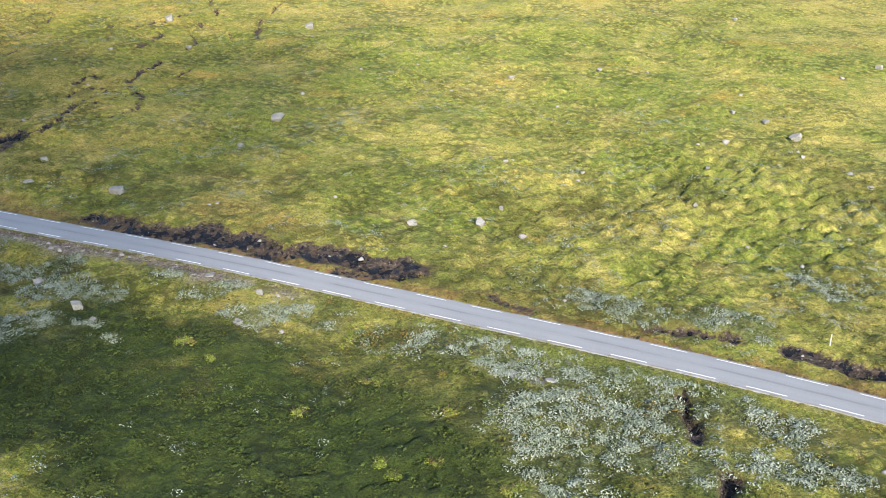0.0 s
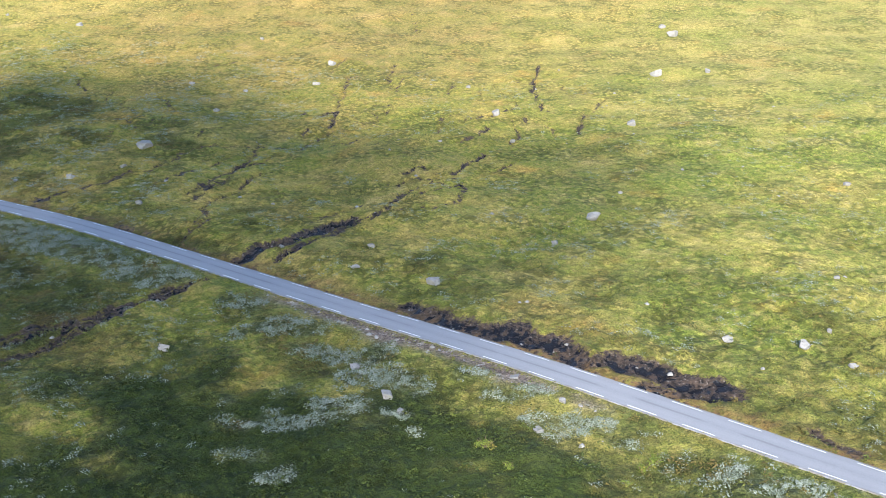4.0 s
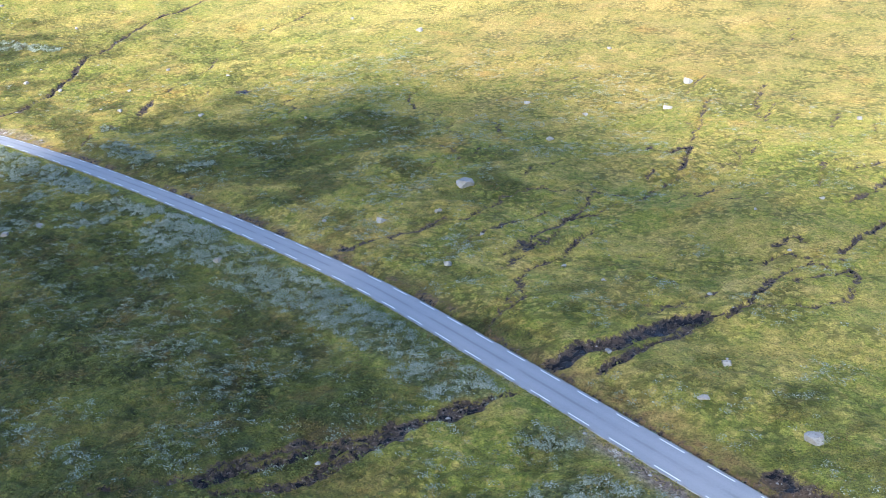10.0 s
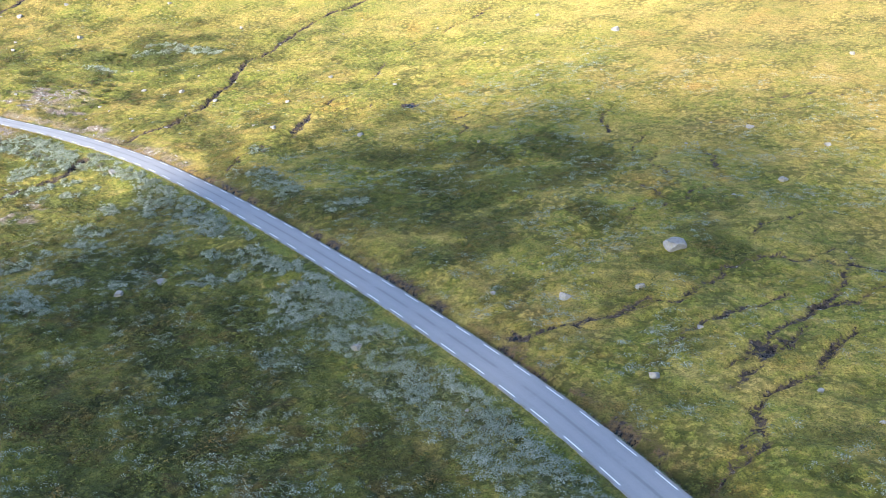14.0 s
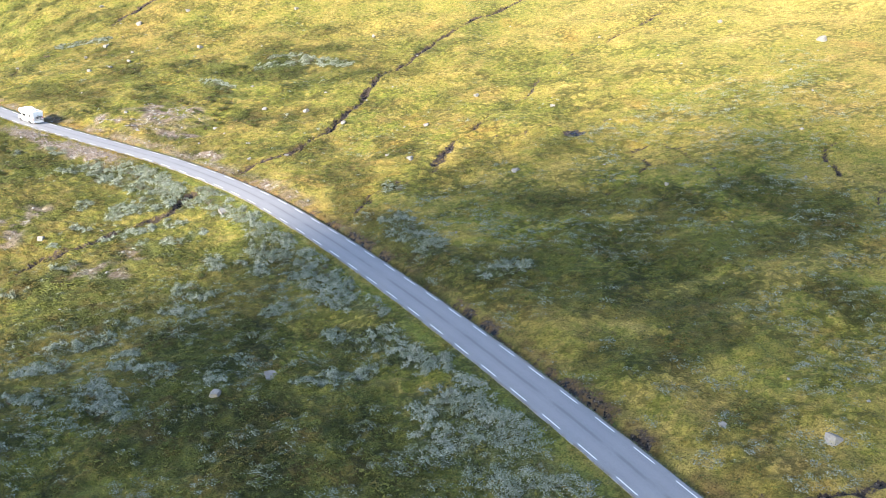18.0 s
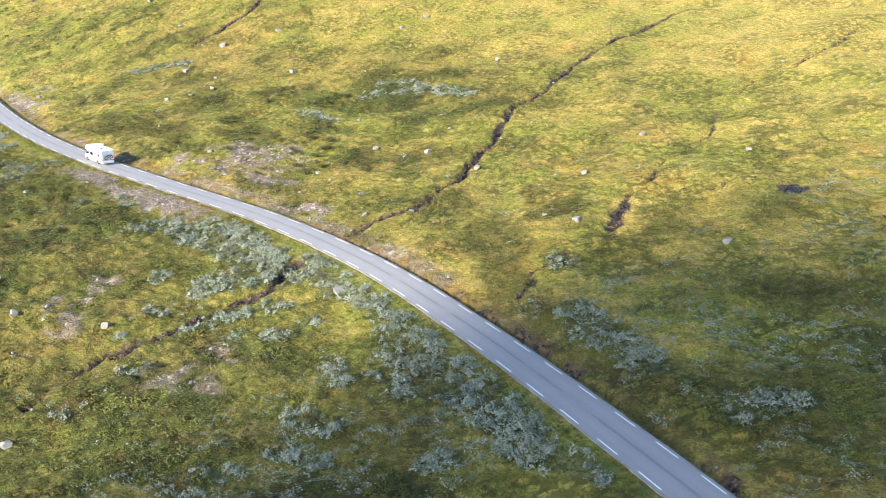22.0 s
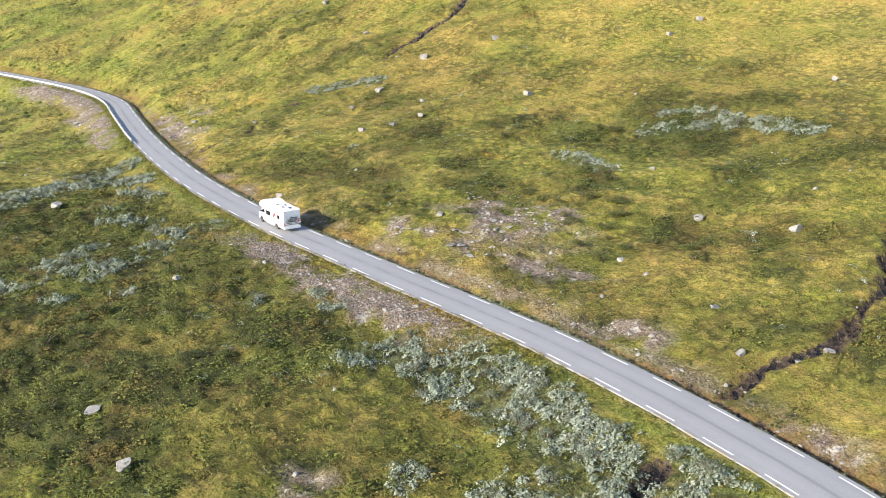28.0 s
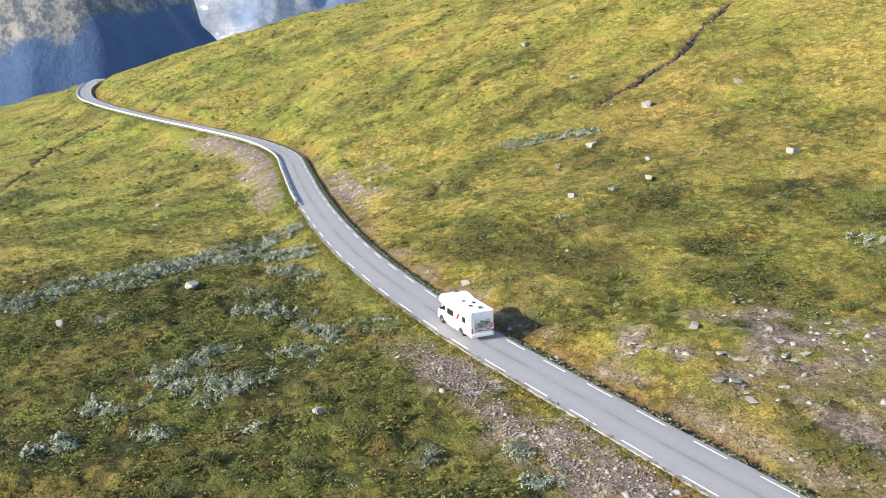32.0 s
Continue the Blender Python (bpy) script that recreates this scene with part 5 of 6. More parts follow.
# ---- guard rail on the outer side of the bend ----
def guard_rail():
    root = new("guard_rail")
    tagged(root, "galvanised steel guard rail along the outer edge of the road bend", "guard rail", kind="")
    x, prev = -367.0, None
    bm = bmesh.new()
    outline = ((0.0, 0.22), (0.07, 0.28), (0.07, 0.34), (0.0, 0.40), (0.07, 0.46), (0.07, 0.54), (0.0, 0.60), (-0.03, 0.60), (-0.03, 0.22))
    while x > -650:
        c, a = on_road(x, -2.62)
        n = Vector((-math.sin(a), math.cos(a), 0))
        row = [bm.verts.new(c + n * o + Vector((0, 0, z + 0.05))) for o, z in outline]
        if prev:
            for k in range(len(row)):
                bm.faces.new((prev[k], prev[(k+1) % len(row)], row[(k+1) % len(row)], row[k]))
        prev = row
        x -= 2.0
    part("beam", bm, M_steel, root, "corrugated steel beam")
    x = -367.5
    while x > -648:
        c, a = on_road(x, -2.74)
        bm = box(bmesh.new(), -0.05, 0.05, -0.05, 0.05, -0.9, 0.57, 0.01, 1)
        bmesh.ops.transform(bm, matrix=Matrix.Translation(c) @ Matrix.Rotation(a, 4, "Z"), verts=bm.verts)
        part("post", bm, M_steel, root)
        x -= 4.0
    c, a = on_road(-366.0, -2.66)
    bm = box(bmesh.new(), -0.4, 0.9, -0.05, 0.05, 0.08, 0.62, 0.03)
    bmesh.ops.transform(bm, matrix=Matrix.Translation(c) @ Matrix.Rotation(a, 4, "Z"), verts=bm.verts)
    part("end_plate", bm, M_black, root, "dark end plate")


guard_rail()


def marker_post(x, y, h=1.1):
    root = new("marker_post")
    z = land1(x, y)
    root.location = (x, y, z - 0.15)
    tagged(root, "weathered pale wooden marker post beside the ditch", "post")
    part("shaft", rod(bmesh.new(), (0, 0, 0), (0.03, 0, h + 0.15), 0.07, 0.055, 8), plain("post_wood", (0.45, 0.42, 0.36), 0.9), root)
    part("cap", rod(bmesh.new(), (0.03, 0, h + 0.14), (0.032, 0, h + 0.20), 0.06, 0.02, 8), M_grey, root)


marker_post(35.5, 84.0)

# ---- rocks ----
def rock_mesh(seed):
    r = random.Random(seed)
    bm = bmesh.new()
    bmesh.ops.create_icosphere(bm, subdivisions=3, radius=0.5)
    turn = Euler((r.uniform(-.3, .3), r.uniform(-.3, .3), r.uniform(0, 6.3))).to_matrix()
    cuts = [((turn @ Vector(n) + Vector((r.gauss(0, .2), r.gauss(0, .2), r.gauss(0, .2)))).normalized(), r.uniform(0.20, 0.36))
            for n in ((1, 0, 0), (-1, 0, 0), (0, 1, 0), (0, -1, 0), (0, 0, 1))]
    cuts += [(Vector((r.gauss(0, 1), r.gauss(0, 1), r.gauss(0, 0.7))).normalized(), r.uniform(0.32, 0.42)) for _ in range(4)]
    for v in bm.verts:
        for n, d in cuts:
            over = v.co.dot(n) - d
            if over > 0:
                v.co -= n * over
        v.co += v.co.normalized() * 0.03 * (noise.noise(v.co * 7 + Vector((seed, 0, 0))))
        v.co.z *= 0.72
    wide = max(v.co.x for v in bm.verts) - min(v.co.x for v in bm.verts)
    bmesh.ops.scale(bm, vec=(1 / wide, 1 / wide, 1 / wide), verts=bm.verts)
    me = bpy.data.meshes.new("boulder")
    bm.normal_update()
    bm.to_mesh(me)
    bm.free()
    me.materials.append(M_rock)
    return me


ROCKS = [rock_mesh(k) for k in range(7)]
PALE = "pale grey lichen-covered boulder lying in the heath"


def boulder(x, y, size, tall=1.0, label=PALE):
    r = random.Random(int(x * 31 + y * 17))
    ob = new("boulder", ROCKS[r.randrange(7)])
    ob.matrix_world = (Matrix.Translation((x, y, land1(x, y) + size * 0.17 * tall)) @ Euler((r.uniform(-.25, .25), r.uniform(-.25, .25), r.uniform(0, 6.3))).to_matrix().to_4x4()
                       @ Matrix.Diagonal((size * r.uniform(.9, 1.25), size * r.uniform(.75, 1.0), size * 0.85 * tall, 1)))
    return tagged(ob, label, "boulder", "boulders on the heath")


EASTERN = [(-26.1, 150.7, 2.2), (-29.1, 207.4, 1.9), (54.4, 154.4, 1.6), (47.4, 165.6, 0.8), (42.6, 150.2, 1), (51.8, 161.4, 1), (27.8, 187.1, 0.9), (-3.8, 114.3, 1.1), (4.4, 115.7, 1.5), (7.1, 120.9, 0.7), (9.3, 112, 0.8), (-53.7, 129.9, 1.1), (-52.6, 121.7, 0.9), (-41.2, 120.5, 1.5), (-29.6, 140.1, 0.9), (82.5, 193.9, 1.2), (62.7, 226.4, 0.9), (-58.1, 208.4, 1.4), (-19.1, 87.2, 0.9), (-41.5, 96, 1), (-35.4, 90.1, 1.2), (11.2, 181.2, 1), (8.4, 138.1, 0.8), (57.6, 139, 0.8), (58.1, 132.8, 0.8), (37, 188.2, 0.6), (73.8, 189, 0.8), (32.2, 124, 0.7), (19, 135.6, 0.6), (-18.1, 92.9, 0.6)]
MEADOW = [(37.1, 138.4, 0.6), (52.4, 144.2, 0.7), (51.4, 176.1, 0.6), (-15.7, 178, 0.6), (18.2, 166.7, 0.5), (-30.5, 253.7, 2), (-18.4, 257.8, 1.6), (-31.4, 294.4, 2.6), (-35.1, 300.4, 1.6), (22.3, 243.9, 1), (-49.4, 190.3, 1), (-117.1, 193.7, 1.3), (-83.3, 144.6, 0.7), (-24.1, 163.7, 0.7), (-32.9, 87.5, 0.7), (-110.4, 238.6, 1.9), (-106.4, 221.2, 1.3), (-114.5, 163.5, 2), (-117.2, 145.3, 1.4), (-110.9, 151.8, 0.9), (-97.4, 137, 1), (-133.9, 210.6, 1.1), (-62.5, 184.7, 0.7), (-193.4, 246.5, 1.4), (-138.4, 253.4, 1), (-63.9, 93.9, 1), (-127.5, 121.4, 1.1), (-65.6, 125.4, 0.8), (-70.7, 229, 0.9), (-119.3, 210.3, 1)]
MIDDLE = [(-195.4, 173, 1), (-99.9, 148.6, 0.8), (-164.6, 115.6, 1.2), (-163.7, 108.9, 1.1), (-125.2, 141, 0.8), (-214.6, 165.2, 0.9), (-233.7, 193.3, 1), (-219.8, 133.1, 1.1), (-216, 198.2, 0.8), (-170.9, 181.5, 0.8), (-209.9, 93.4, 1.1), (-237.3, 152.9, 0.9), (-241.6, 147.5, 0.8), (-238.1, 150.6, 0.7), (-258.1, 167.7, 1), (-220.5, 248.7, 1.3), (-251.8, 98.4, 1.2), (-240, 98.7, 1.1), (-230.8, 107.6, 1), (-249.4, 150.8, 0.7), (-268.3, 163, 0.9), (-230.6, 179.1, 1), (-283.6, 167.3, 0.8), (-362.5, 168, 1.4), (-349.6, 148.8, 1.2), (-291.3, 203.8, 1), (-219.5, 163.7, 0.8), (-244.8, 169, 1), (-328.9, 201.5, 1), (-392.3, 166.6, 1.2)]
WESTERN = [(-331.2, 144.3, 1), (-359.6, 133.2, 0.8), (-354.9, 155.9, 1.5), (-339.5, 158.2, 1), (-312.2, 125.9, 0.8), (-320.5, 83.9, 1.1), (-326.1, 97.3, 1.3), (-285.2, 107.7, 0.8), (-264, 150, 0.8), (-330.3, 208.9, 1.2), (-408.4, 104.8, 0.9), (-330, 154.1, 1), (-330, 149.3, 1), (-287, 139.3, 0.9), (-326, 171.9, 1.2), (-357.3, 180.9, 1.2), (-425.5, 167.3, 1.6), (-379.1, 125.4, 1), (-400.7, 89.1, 0.9)]
for x, y, s in ((6.5, 78, 1.7), (9.6, 77, 1.2), (-24, 97, 1.2), (-262, 97, 1.3)):
    boulder(x, y, s, 0.25, "flat grey rock slab breaking through the turf")
for x, y, s in ((-286.0, 133.6, 2.2), (-277.1, 137.4, 2.6), (-278.6, 140.2, 2.0), (-279.1, 144.0, 2.2), (-281.8, 148.5, 1.8), (-278.7, 149.1, 1.8), (-289.9, 146.0, 1.6), (-281.8, 139.2, 1.5)):
    near = random.Random(int(x * 13 - y * 7))
    for _ in range(6):
        boulder(x + near.gauss(0, s * 0.5), y + near.gauss(0, s * 0.3), s * near.uniform(0.15, 0.42), 0.4, "low pale broken rock in bare brown turf")
for group in (EASTERN, MEADOW, MIDDLE, WESTERN):
    for x, y, s in group:
        if abs(float(road_offset(x, y)[0])) > 3.8:
            boulder(x, y, s * 1.2)


# ---- scattered cover ----
def scatter(name, tv, tf, xy, z, size, tall, seed, material, label, category, tone=None, rounded=False, **extra):
    """Many copies of one small shape in one mesh."""
    r = np.random.RandomState(seed)
    n, k = len(xy), len(tv)
    a = r.uniform(0, 2 * np.pi, n)
    c, s = np.cos(a)[:, None], np.sin(a)[:, None]
    v = np.empty((n, k, 3), np.float32)
    v[:, :, 0] = (tv[None, :, 0] * c - tv[None, :, 1] * s) * size[:, None] + xy[:, 0:1]
    v[:, :, 1] = (tv[None, :, 0] * s + tv[None, :, 1] * c) * size[:, None] + xy[:, 1:2]
    v[:, :, 2] = tv[None, :, 2] * (size * tall)[:, None] + z[:, None]
    f = (tf[None] + (np.arange(n) * k)[:, None, None]).reshape(-1, tf.shape[1])
    me = array_mesh(name, v.reshape(-1, 3), f, material, rounded)
    me.attributes.new("tone", "FLOAT", "POINT").data.foreach_set("value", np.repeat(r.rand(n) if tone is None else np.clip(tone, 0, 1), k).astype(np.float32))
    for key in extra:
        me.attributes.new(key, "FLOAT", "POINT").data.foreach_set("value", np.repeat(extra[key], k).astype(np.float32))
    return tagged(new(name, me), label, category, kind="stuff")


def leaf_clump(n, leaf, seed, flat=0.7, spread=0.5, up=0.35, three=False):
    """A dome of small leaf faces, unit wide."""
    r = random.Random(seed)
    v, f = [], []
    for _ in range(n):
        while True:
            p = Vector((r.uniform(-1, 1), r.uniform(-1, 1), r.uniform(0, 1)))
            if 0.35 < p.length < 1:
                break
        q = Vector((p.x * spread, p.y * spread, p.z * flat * 0.5 + 0.02))
        nrm = (Vector((p.x, p.y, p.z + up)) + Vector((r.gauss(0, .45), r.gauss(0, .45), r.gauss(0, .3)))).normalized()
        t = nrm.orthogonal().normalized()
        t = Matrix.Rotation(r.uniform(0, 6.28), 3, nrm) @ t
        b = nrm.cross(t)
        l = leaf * r.uniform(0.7, 1.3)
        base = len(v)
        if three:
            v += [q - t * l - b * l * 0.6, q - t * l + b * l * 0.6, q + t * l]
            f.append((base, base + 1, base + 2))
        else:
            v += [q - t * l, q - b * l * 0.45, q + t * l, q + b * l * 0.45]
            f.append((base, base + 1, base + 2, base + 3))
    return np.array([p[:] for p in v]), np.array(f)


def mound(seed, peak=0.34, sides=6):
    """A low uneven dome, unit wide."""
    q = random.Random(seed)
    v, f = [(0.03, -0.02, peak)], []
    for ring_r, z in ((0.30, 0.74 * peak), (0.50, -0.36 * peak)):
        for k in range(sides):
            a = (k + 0.5 * (z < 0)) * 2 * math.pi / sides + q.uniform(-.2, .2)
            s = ring_r * q.uniform(0.75, 1.2)
            v.append((s * math.cos(a), s * math.sin(a), z * q.uniform(0.7, 1.25)))
    for k in range(sides):
        n = (k + 1) % sides
        f += [(0, 1 + k, 1 + n), (1 + k, 1 + sides + k, 1 + n), (1 + n, 1 + sides + k, 1 + sides + n)]
    return np.array(v), np.array(f)


def sprinkle(seed, n, x0, x1, y0, y1):
    r = np.random.RandomState(seed)
    return r.uniform(x0, x1, n), r.uniform(y0, y1, n), r


def heights(x, y, f):
    return surface(x, y, f)


# tufts of moss and sedge
x, y, r = sprinkle(101, 120000, -400, 60, 50, 235)
f = masks(x, y)
dist = np.abs(f["road"])
keep = (r.rand(len(x)) < (1 - f["bare"]) * (1 - f["wet"]) * (1 - 0.7 * f["heath"]) * (1 - 0.8 * f["deep"]) * np.exp(-np.maximum(dist - 30, 0) / 40)
        * (0.25 + 0.75 * smooth(0.38, 0.58, fbm(x, y, 6.0, 143, 3)))) & (dist > 3.3) & (f["wet"] < 0.35)
f = {k: v[keep] for k, v in f.items()}
x, y = x[keep], y[keep]
tv, tf = leaf_clump(9, 0.11, 4, 1.2, 0.45, 0.3, True)
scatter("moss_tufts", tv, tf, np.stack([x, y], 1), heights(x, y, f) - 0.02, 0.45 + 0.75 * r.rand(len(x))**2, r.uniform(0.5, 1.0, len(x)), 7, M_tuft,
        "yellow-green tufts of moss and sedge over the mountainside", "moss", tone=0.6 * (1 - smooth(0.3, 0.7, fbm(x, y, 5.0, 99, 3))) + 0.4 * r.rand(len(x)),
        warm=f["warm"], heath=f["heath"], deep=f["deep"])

tv, tf = mound(4)
x, y, r = sprinkle(111, 5200, -640, -400, 40, 290)
f = masks(x, y)
keep = (np.abs(f["road"]) > 4) & (f["wet"] < 0.3) & (f["bare"] < 0.4)
f = {k: v[keep] for k, v in f.items()}
x, y = x[keep], y[keep]
scatter("moss_cushions", tv, tf, np.stack([x, y], 1), heights(x, y, f) - 0.05, 0.9 + 2.2 * r.rand(len(x))**2, r.uniform(0.25, 0.6, len(x)), 17, M_tuft,
        "olive grass tussocks on the far slope", "moss", tone=r.rand(len(x)), rounded=True, warm=f["warm"], heath=f["heath"], deep=f["deep"])

# heather and dwarf shrubs
x, y, r = sprinkle(202, 235000, -440, 60, 48, 200)
f = masks(x, y)
keep = (r.rand(len(x)) < np.clip(0.95 * f["heath"]**1.4 * (0.30 + 0.70 * smooth(0.40, 0.56, fbm(x, y, 2.2, 203, 3))) + 0.1 * f["willow"], 0, 1) * (1 - f["bare"]) * (1 - f["wet"])) & (np.abs(f["road"]) > 3.4)
f = {k: v[keep] for k, v in f.items()}
x, y = x[keep], y[keep]
tv, tf = leaf_clump(15, 0.115, 9, 1.35, 0.45, 0.15, True)
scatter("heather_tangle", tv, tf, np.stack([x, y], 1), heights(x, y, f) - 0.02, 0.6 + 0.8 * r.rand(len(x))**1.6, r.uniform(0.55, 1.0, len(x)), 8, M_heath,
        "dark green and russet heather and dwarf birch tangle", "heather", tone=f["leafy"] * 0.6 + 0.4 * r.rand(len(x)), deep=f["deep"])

# plants hemming the road: a dark uphill fringe over the ditch, brighter grass below
r = np.random.RandomState(77)
x = r.uniform(-560, 75, 13500)
side = np.where(r.rand(len(x)) < 0.62, 1, -1)
off = side * np.where(side > 0, 2.66 + np.abs(r.normal(0, 0.20, len(x))), 2.60 + np.abs(r.normal(0, 0.50, len(x))))
sl = along(ROAD_Y, x + 0.5) - along(ROAD_Y, x - 0.5)
y = along(ROAD_Y, x) + off * np.sqrt(1 + sl**2)
f = masks(x, y)
tv, tf = leaf_clump(10, 0.12, 14, 0.9, 0.5, 0.35, True)
for pick, label, material in ((side > 0, "low grey-green plants along the uphill road edge", M_hem), (side < 0, "short bright grass along the road verge", M_tuft)):
    g = {k: v[pick] for k, v in f.items()}
    scatter("verge_plants", tv, tf, np.stack([x[pick], y[pick]], 1), heights(x[pick], y[pick], g), r.uniform(0.3, 0.75, pick.sum()) * (1 + 0.7 * (1 - smooth(-255, -235, x[pick]))), r.uniform(0.5, 0.9, pick.sum()), 15, material,
            label, "verge plants")

# grey willow: low growth as stuff, the larger bushes beside the road as things
x, y, r = sprinkle(303, 620000, -410, 60, 50, 212)
f = masks(x, y)
low = smooth(0.60, 0.70, fbm(x, y, 7.0, 53, 3)) * 0.03 * smooth(0.40, 0.6, fbm(x, y, 40, 59, 2))
keep = (r.rand(len(x)) < np.clip(1.0 * f["willow"]**0.9 * (0.04 + 0.96 * smooth(0.45, 0.54, fbm(x, y, 1.7, 61, 3))) + 0.15 * low, 0, 1) * (1 - f["wet"])) & (np.abs(f["road"]) > 3.6)
f = {k: v[keep] for k, v in f.items()}
x, y = x[keep], y[keep]
tone = 0.65 * smooth(0.3, 0.7, fbm(x, y, 2.5, 69, 2)) + 0.35 * r.rand(len(x))
bushy = smooth(-150, -125, x + 12 * (vnoise(x, y, 9.0, 68) - 0.5)) < 0.5
for pick, (tv, tf), low, label in ((~bushy, leaf_clump(17, 0.105, 21, 0.85, 0.5, 0.7, True), 0.6, "low silver-grey willow scrub on the heath"),
                                   (bushy, leaf_clump(28, 0.105, 22, 1.0, 0.5, 0.6, True), 0.62, "dense knee-high silver-grey willow scrub below the road")):
    g = {k: v[pick] for k, v in f.items()}
    n = int(pick.sum())
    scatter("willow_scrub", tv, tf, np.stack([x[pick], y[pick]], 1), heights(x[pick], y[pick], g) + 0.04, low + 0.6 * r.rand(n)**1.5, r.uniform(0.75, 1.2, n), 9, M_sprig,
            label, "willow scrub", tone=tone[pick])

# tiny sprigs of willow in the green hollows
x, y, r = sprinkle(313, 250000, -400, 60, 52, 240)
f = masks(x, y)
shady = smooth(-206, -194, x) * (1 - smooth(-100, -85, x))
sprig = smooth(0.46, 0.62, fbm(x, y, 9.0, 75, 3) + 0.09 * shady) * smooth(0.45, 0.58, fbm(x, y, 1.9, 77, 2))
sprig = sprig * (0.15 + 0.85 * smooth(-206, -194, x)) * (1 - 0.6 * smooth(45, 85, np.abs(f["road"]))) * (1 - 0.9 * f["deep"] * smooth(-62, -48, x))
sprig = np.maximum(sprig, 0.30 * strip_mask(x, y, SPRIGS, 47) * smooth(0.42, 0.60, fbm(x, y, 2.4, 79, 2)))
keep = (r.rand(len(x)) < (0.6 + 0.6 * shady) * sprig * (1 - f["bare"]) * (f["wet"] < 0.3)) & (np.abs(f["road"]) > 4.5)
f = {k: v[keep] for k, v in f.items()}
x, y = x[keep], y[keep]
tv, tf = leaf_clump(12, 0.075, 23, 0.6, 0.45, 0.6, True)
scatter("willow_sprigs", tv, tf, np.stack([x, y], 1), heights(x, y, f) + 0.08, r.uniform(0.6, 1.4, len(x)), r.uniform(0.5, 0.9, len(x)), 10, M_sprig,
        "scattered small grey willow sprigs in the turf", "willow sprigs")


def bush_parts(name, leaves, leaf, material, seed, size):
    root = new(name)
    r = random.Random(seed)
    bm = bmesh.new()
    for k in range(7):
        a = 6.283 * k / 7 + r.uniform(-.3, .3)
        mid = Vector((math.cos(a) * .22, math.sin(a) * .22, .28)) * size
        tip = Vector((math.cos(a) * .42, math.sin(a) * .42, r.uniform(.40, .62))) * size
        rod(bm, (0, 0, -0.12), mid, .03 * size, .018 * size, 4)
        rod(bm, mid, tip, .018 * size, .006 * size, 4)
    tagged(part("brushwood", bm, M_twig, root), kind="stuff")
    v, f = [], []
    base = 0
    for k in range(9):
        a, d = r.uniform(0, 6.283), r.uniform(0.0, 0.40)
        tv, tf = leaf_clump(leaves, leaf, seed * 20 + k, 1.0, 0.5)
        s = r.uniform(0.38, 0.6) * size
        tv = tv * s + np.array([math.cos(a) * d * size, math.sin(a) * d * size, r.uniform(0.06, 0.32) * size])
        v.append(tv)
        f.append(tf + base)
        base += len(tv)
    leaf_ob = new("foliage", array_mesh("foliage", np.concatenate(v), np.concatenate(f), material))
    leaf_ob.parent = root
    return root


willows = [bush_parts("willow_bush", 37, 0.085, M_willow, 31 + k, 2.0) for k in range(4)]
for w in willows:
    tagged(w, "silver-grey downy willow bush with dense small leaves", "bush", "willow bushes by the road")
x, y, r = sprinkle(404, 9000, -350, 40, 60, 200)
f = masks(x, y)
keep = (f["willow"] > 0.45) & (r.rand(len(x)) < np.where(x < -140, 1.0, 0.25)) & (np.abs(f["road"]) > 4.2) & (f["wet"] < 0.2)
x, y, z = x[keep][:290], y[keep][:290], None
placed = 0
for px, py in zip(x, y):
    s = float(r.uniform(0.55, 1.15)) * (0.42 + 0.50 * float(1 - smooth(-240, -140, px)))
    m = Matrix.Translation((px, py, land1(px, py) - 0.05)) @ Matrix.Rotation(float(r.uniform(0, 6.28)), 4, "Z") @ Matrix.Diagonal((s, s, s * float(r.uniform(.7, 1.0)), 1))
    if placed < 4:
        willows[placed].matrix_world = m
    else:
        copy_thing(willows[placed % 4], m).matrix_basis = m
    placed += 1

shrubs = [bush_parts("birch_shrub", 40, 0.11, M_birch, 61 + k, 1.7) for k in range(2)]
for w in shrubs:
    tagged(w, "bright yellow-green birch shrub in dark heather", "shrub", "birch shrubs in the heather")
for k, (px, py) in enumerate([(-9, 84), (-10, 81), (-8.2, 85.3), (-6, 76), (-5, 75.6), (1, 70), (-11, 71), (1.5, 78), (0.3, 77), (-3, 63), (-4, 64.2), (0, 64), (5, 61), (6, 61.5), (-28, 89), (-23, 83), (-20, 80), (3, 80)]):
    rr = random.Random(k)
    s = rr.uniform(0.6, 1.15)
    m = Matrix.Translation((px, py, land1(px, py) - 0.05)) @ Matrix.Rotation(rr.uniform(0, 6.28), 4, "Z") @ Matrix.Diagonal((s, s, s * 0.8, 1))
    if k < 2:
        shrubs[k].matrix_world = m
    else:
        copy_thing(shrubs[k % 2], m).matrix_basis = m

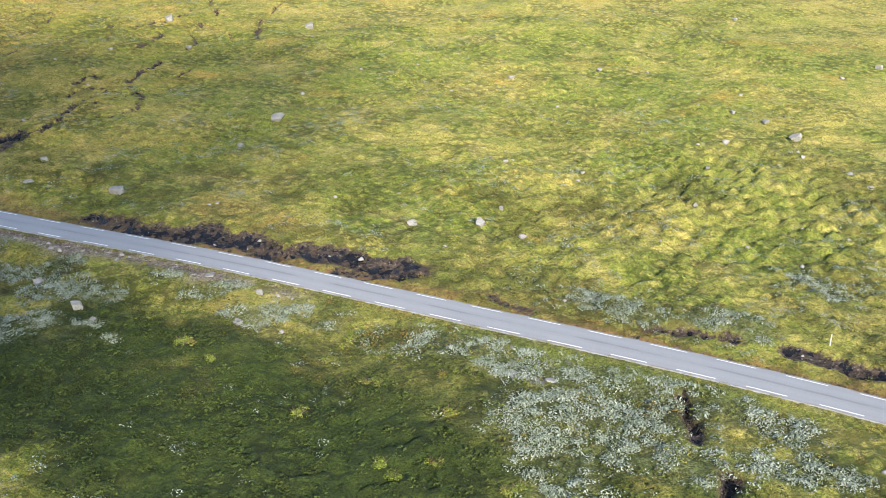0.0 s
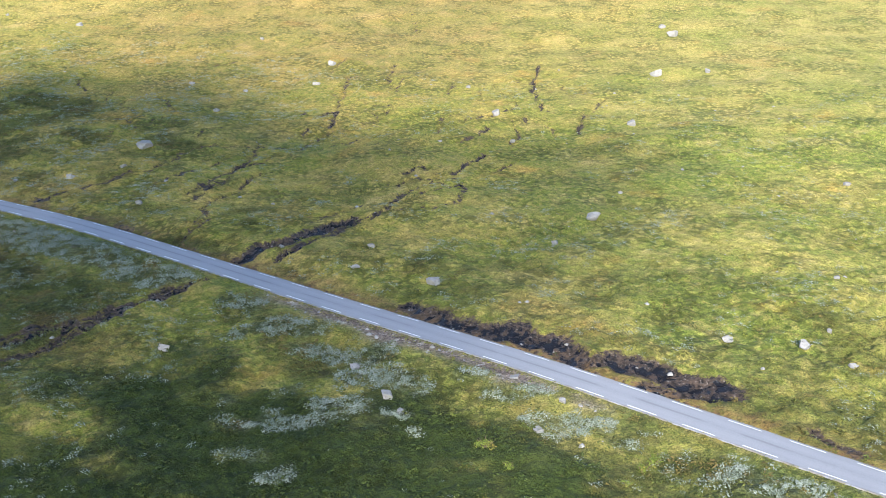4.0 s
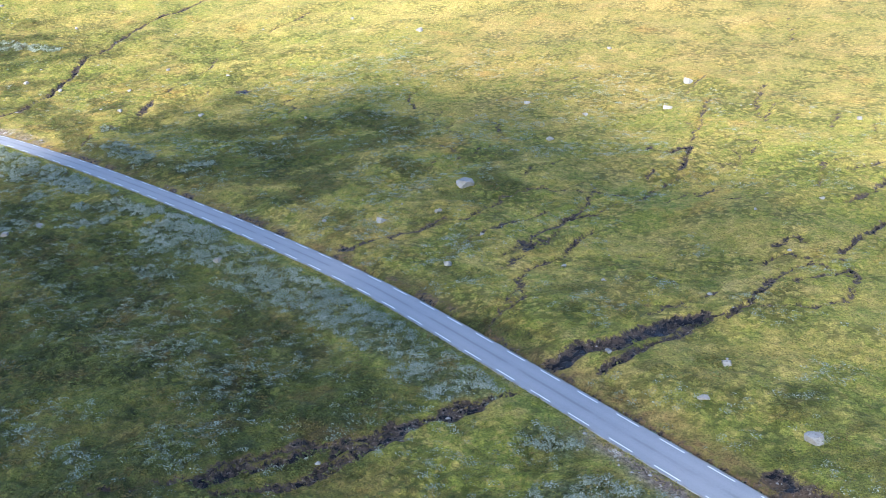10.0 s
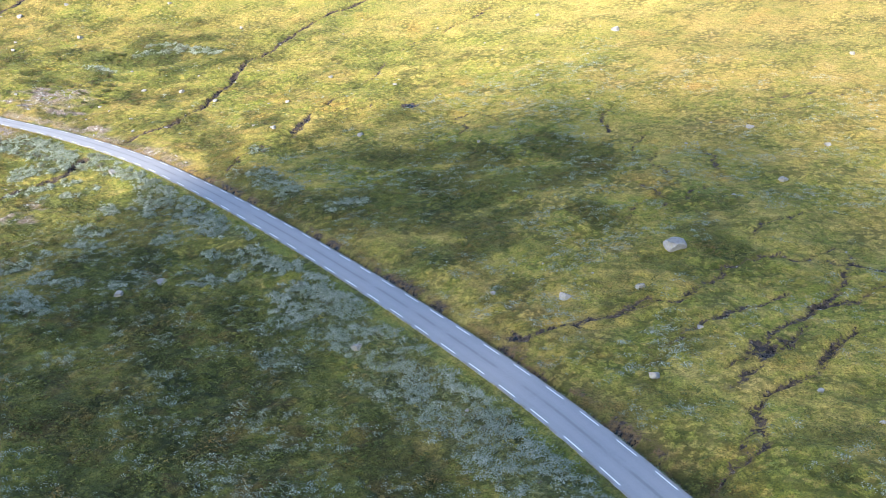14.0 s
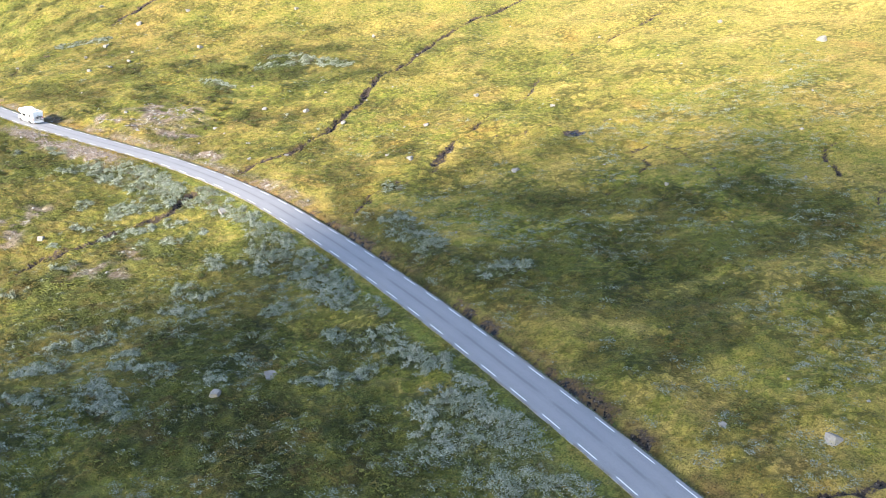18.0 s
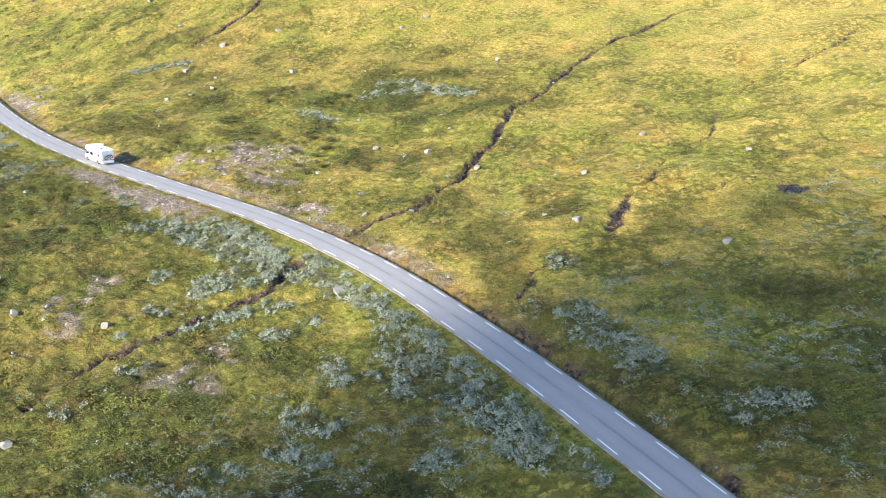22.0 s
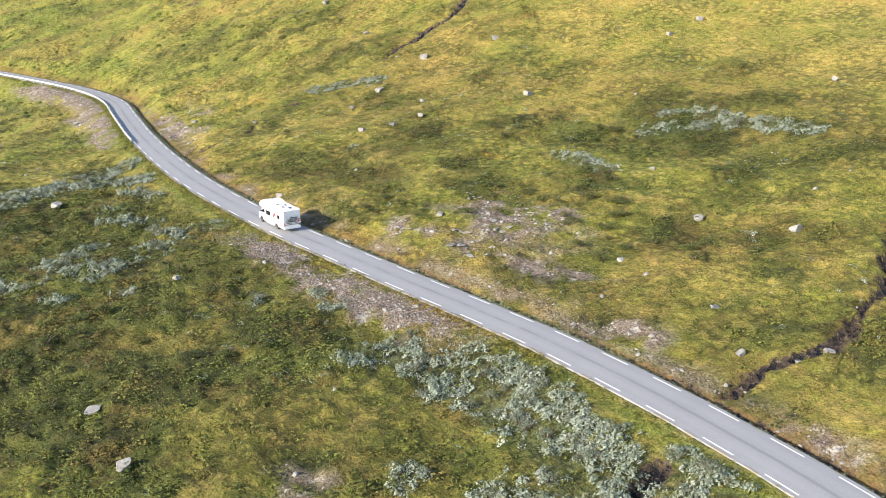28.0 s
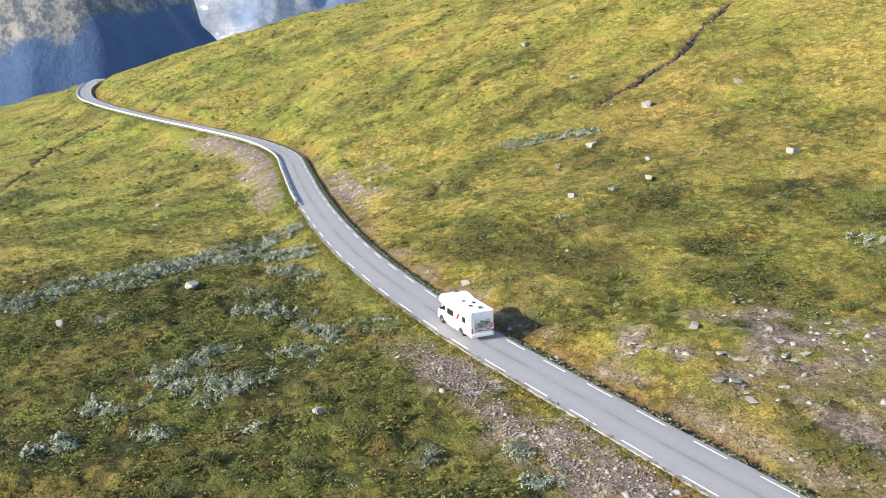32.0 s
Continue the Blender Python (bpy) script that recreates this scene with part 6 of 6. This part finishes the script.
thickets = [bush_parts("dwarf_birch", 44, 0.085, M_thicket, 81 + k, 1.9) for k in range(2)]
for w in thickets:
    tagged(w, "dark green dwarf birch thicket standing in the heath", "shrub", "dwarf birch thickets")
rr = random.Random(12)
spots = [(-299, 171, 5, 9), (-314, 159, 4, 4), (-322, 150, 3, 3), (-287, 162, 4, 4), (-280, 100, 14, 12), (-300, 95, 10, 8), (-262, 156, 4, 3), (-196, 116, 6, 4)]
spots += [(px, py, 1.6, 2) for px, py in ((-274.5, 150.8), (-274.2, 153.4), (-271.0, 153.5), (-266.7, 151.7), (-270.6, 149.5), (-266.4, 148.8), (-277.2, 151.6), (-282.7, 153.1), (-281.4, 156.4), (-278.7, 158.6), (-288.7, 152.6), (-297.4, 144.4), (-296.3, 136.8), (-296.1, 133.6), (-290.6, 138.7), (-284.5, 141.0), (-273.7, 156.5), (-289.6, 148.8))]
spots += [(px, py, 2.0, 2) for px, py in ((-296.4, 110.4), (-288.0, 111.2), (-284.1, 113.4), (-287.2, 107.4), (-280.6, 110.6), (-278.9, 113.3), (-278.2, 94.0), (-276.4, 97.1), (-270.0, 110.8), (-265.1, 111.4), (-268.4, 100.3), (-273.4, 91.6), (-264.8, 107.8), (-316.5, 84.1), (-284.8, 98.0), (-277.2, 106.4))]
count = 0
for cx, cy, spread, many in spots:
    for _ in range(many):
        px, py = rr.gauss(cx, spread * 0.6), rr.gauss(cy, spread * 0.35)
        if abs(float(road_offset(px, py)[0])) < 6:
            continue
        s = rr.uniform(0.7, 1.35)
        m = Matrix.Translation((px, py, land1(px, py) - 0.05)) @ Matrix.Rotation(rr.uniform(0, 6.28), 4, "Z") @ Matrix.Diagonal((s, s, s * rr.uniform(0.6, 0.85), 1))
        if count < 2:
            thickets[count].matrix_world = m
        else:
            copy_thing(thickets[count % 2], m).matrix_basis = m
        count += 1

# loose stones
x, y, r = sprinkle(505, 84000, -640, 60, 48, 255)
f = masks(x, y)
chance = 0.014 * (1 - 0.75 * f["heath"]) + 0.8 * f["bare"] * (np.abs(f["road"]) > 3.0) + 0.10 * f["wet"] * (np.abs(f["road"]) > 3.2)
keep = (r.rand(len(x)) < chance) & (np.abs(f["road"]) > 2.8)
f = {k: v[keep] for k, v in f.items()}
x, y = x[keep], y[keep]
bm = bmesh.new()
bmesh.ops.create_icosphere(bm, subdivisions=1, radius=0.5)
tv = np.array([v.co[:] for v in bm.verts]) * (1 + 0.8 * (np.random.RandomState(3).rand(len(bm.verts), 1) - 0.5)) * np.array([1.25, 0.8, 0.9])
tf = np.array([[v.index for v in q.verts] for q in bm.faces])
bm.free()
size = 0.14 + 0.62 * r.rand(len(x))**2.4
scatter("loose_stones", tv, tf, np.stack([x, y], 1), heights(x, y, f) + size * 0.1, size, np.full(len(x), 0.65), 12, M_rock, "scattered small pale grey stones", "stones")


# rubble on the road embankment
r = np.random.RandomState(606)
x = np.concatenate([r.uniform(-300, -254, 5200), r.uniform(-466, -372, 2600), r.uniform(-300, -222, 1500)])
off = np.concatenate([-r.uniform(2.8, 8.0, 5200), -r.uniform(2.9, 7.0, 2600), r.uniform(4.2, 7.0, 1500)])
sl = along(ROAD_Y, x + 0.5) - along(ROAD_Y, x - 0.5)
y = along(ROAD_Y, x) + off * np.sqrt(1 + sl**2)
f = masks(x, y)
keep = r.rand(len(x)) < f["bare"]
f = {k: v[keep] for k, v in f.items()}
x, y = x[keep], y[keep]
tv = np.array([(0.5, 0.1, 0), (0.05, 0.42, 0.05), (-0.48, -0.05, -0.04), (0, -0.4, 0.02), (0.06, 0.02, 0.42), (0, 0, -0.3)])
tf = np.array([(0, 1, 4), (1, 2, 4), (2, 3, 4), (3, 0, 4), (1, 0, 5), (2, 1, 5), (3, 2, 5), (0, 3, 5)])
size = 0.09 + 0.34 * r.rand(len(x))**4
scatter("rubble", tv, tf, np.stack([x, y], 1), heights(x, y, f) + size * 0.05, size, r.uniform(0.5, 1.0, len(x)), 13, M_rubble, "pinkish grey broken rubble on the road embankment", "rubble")
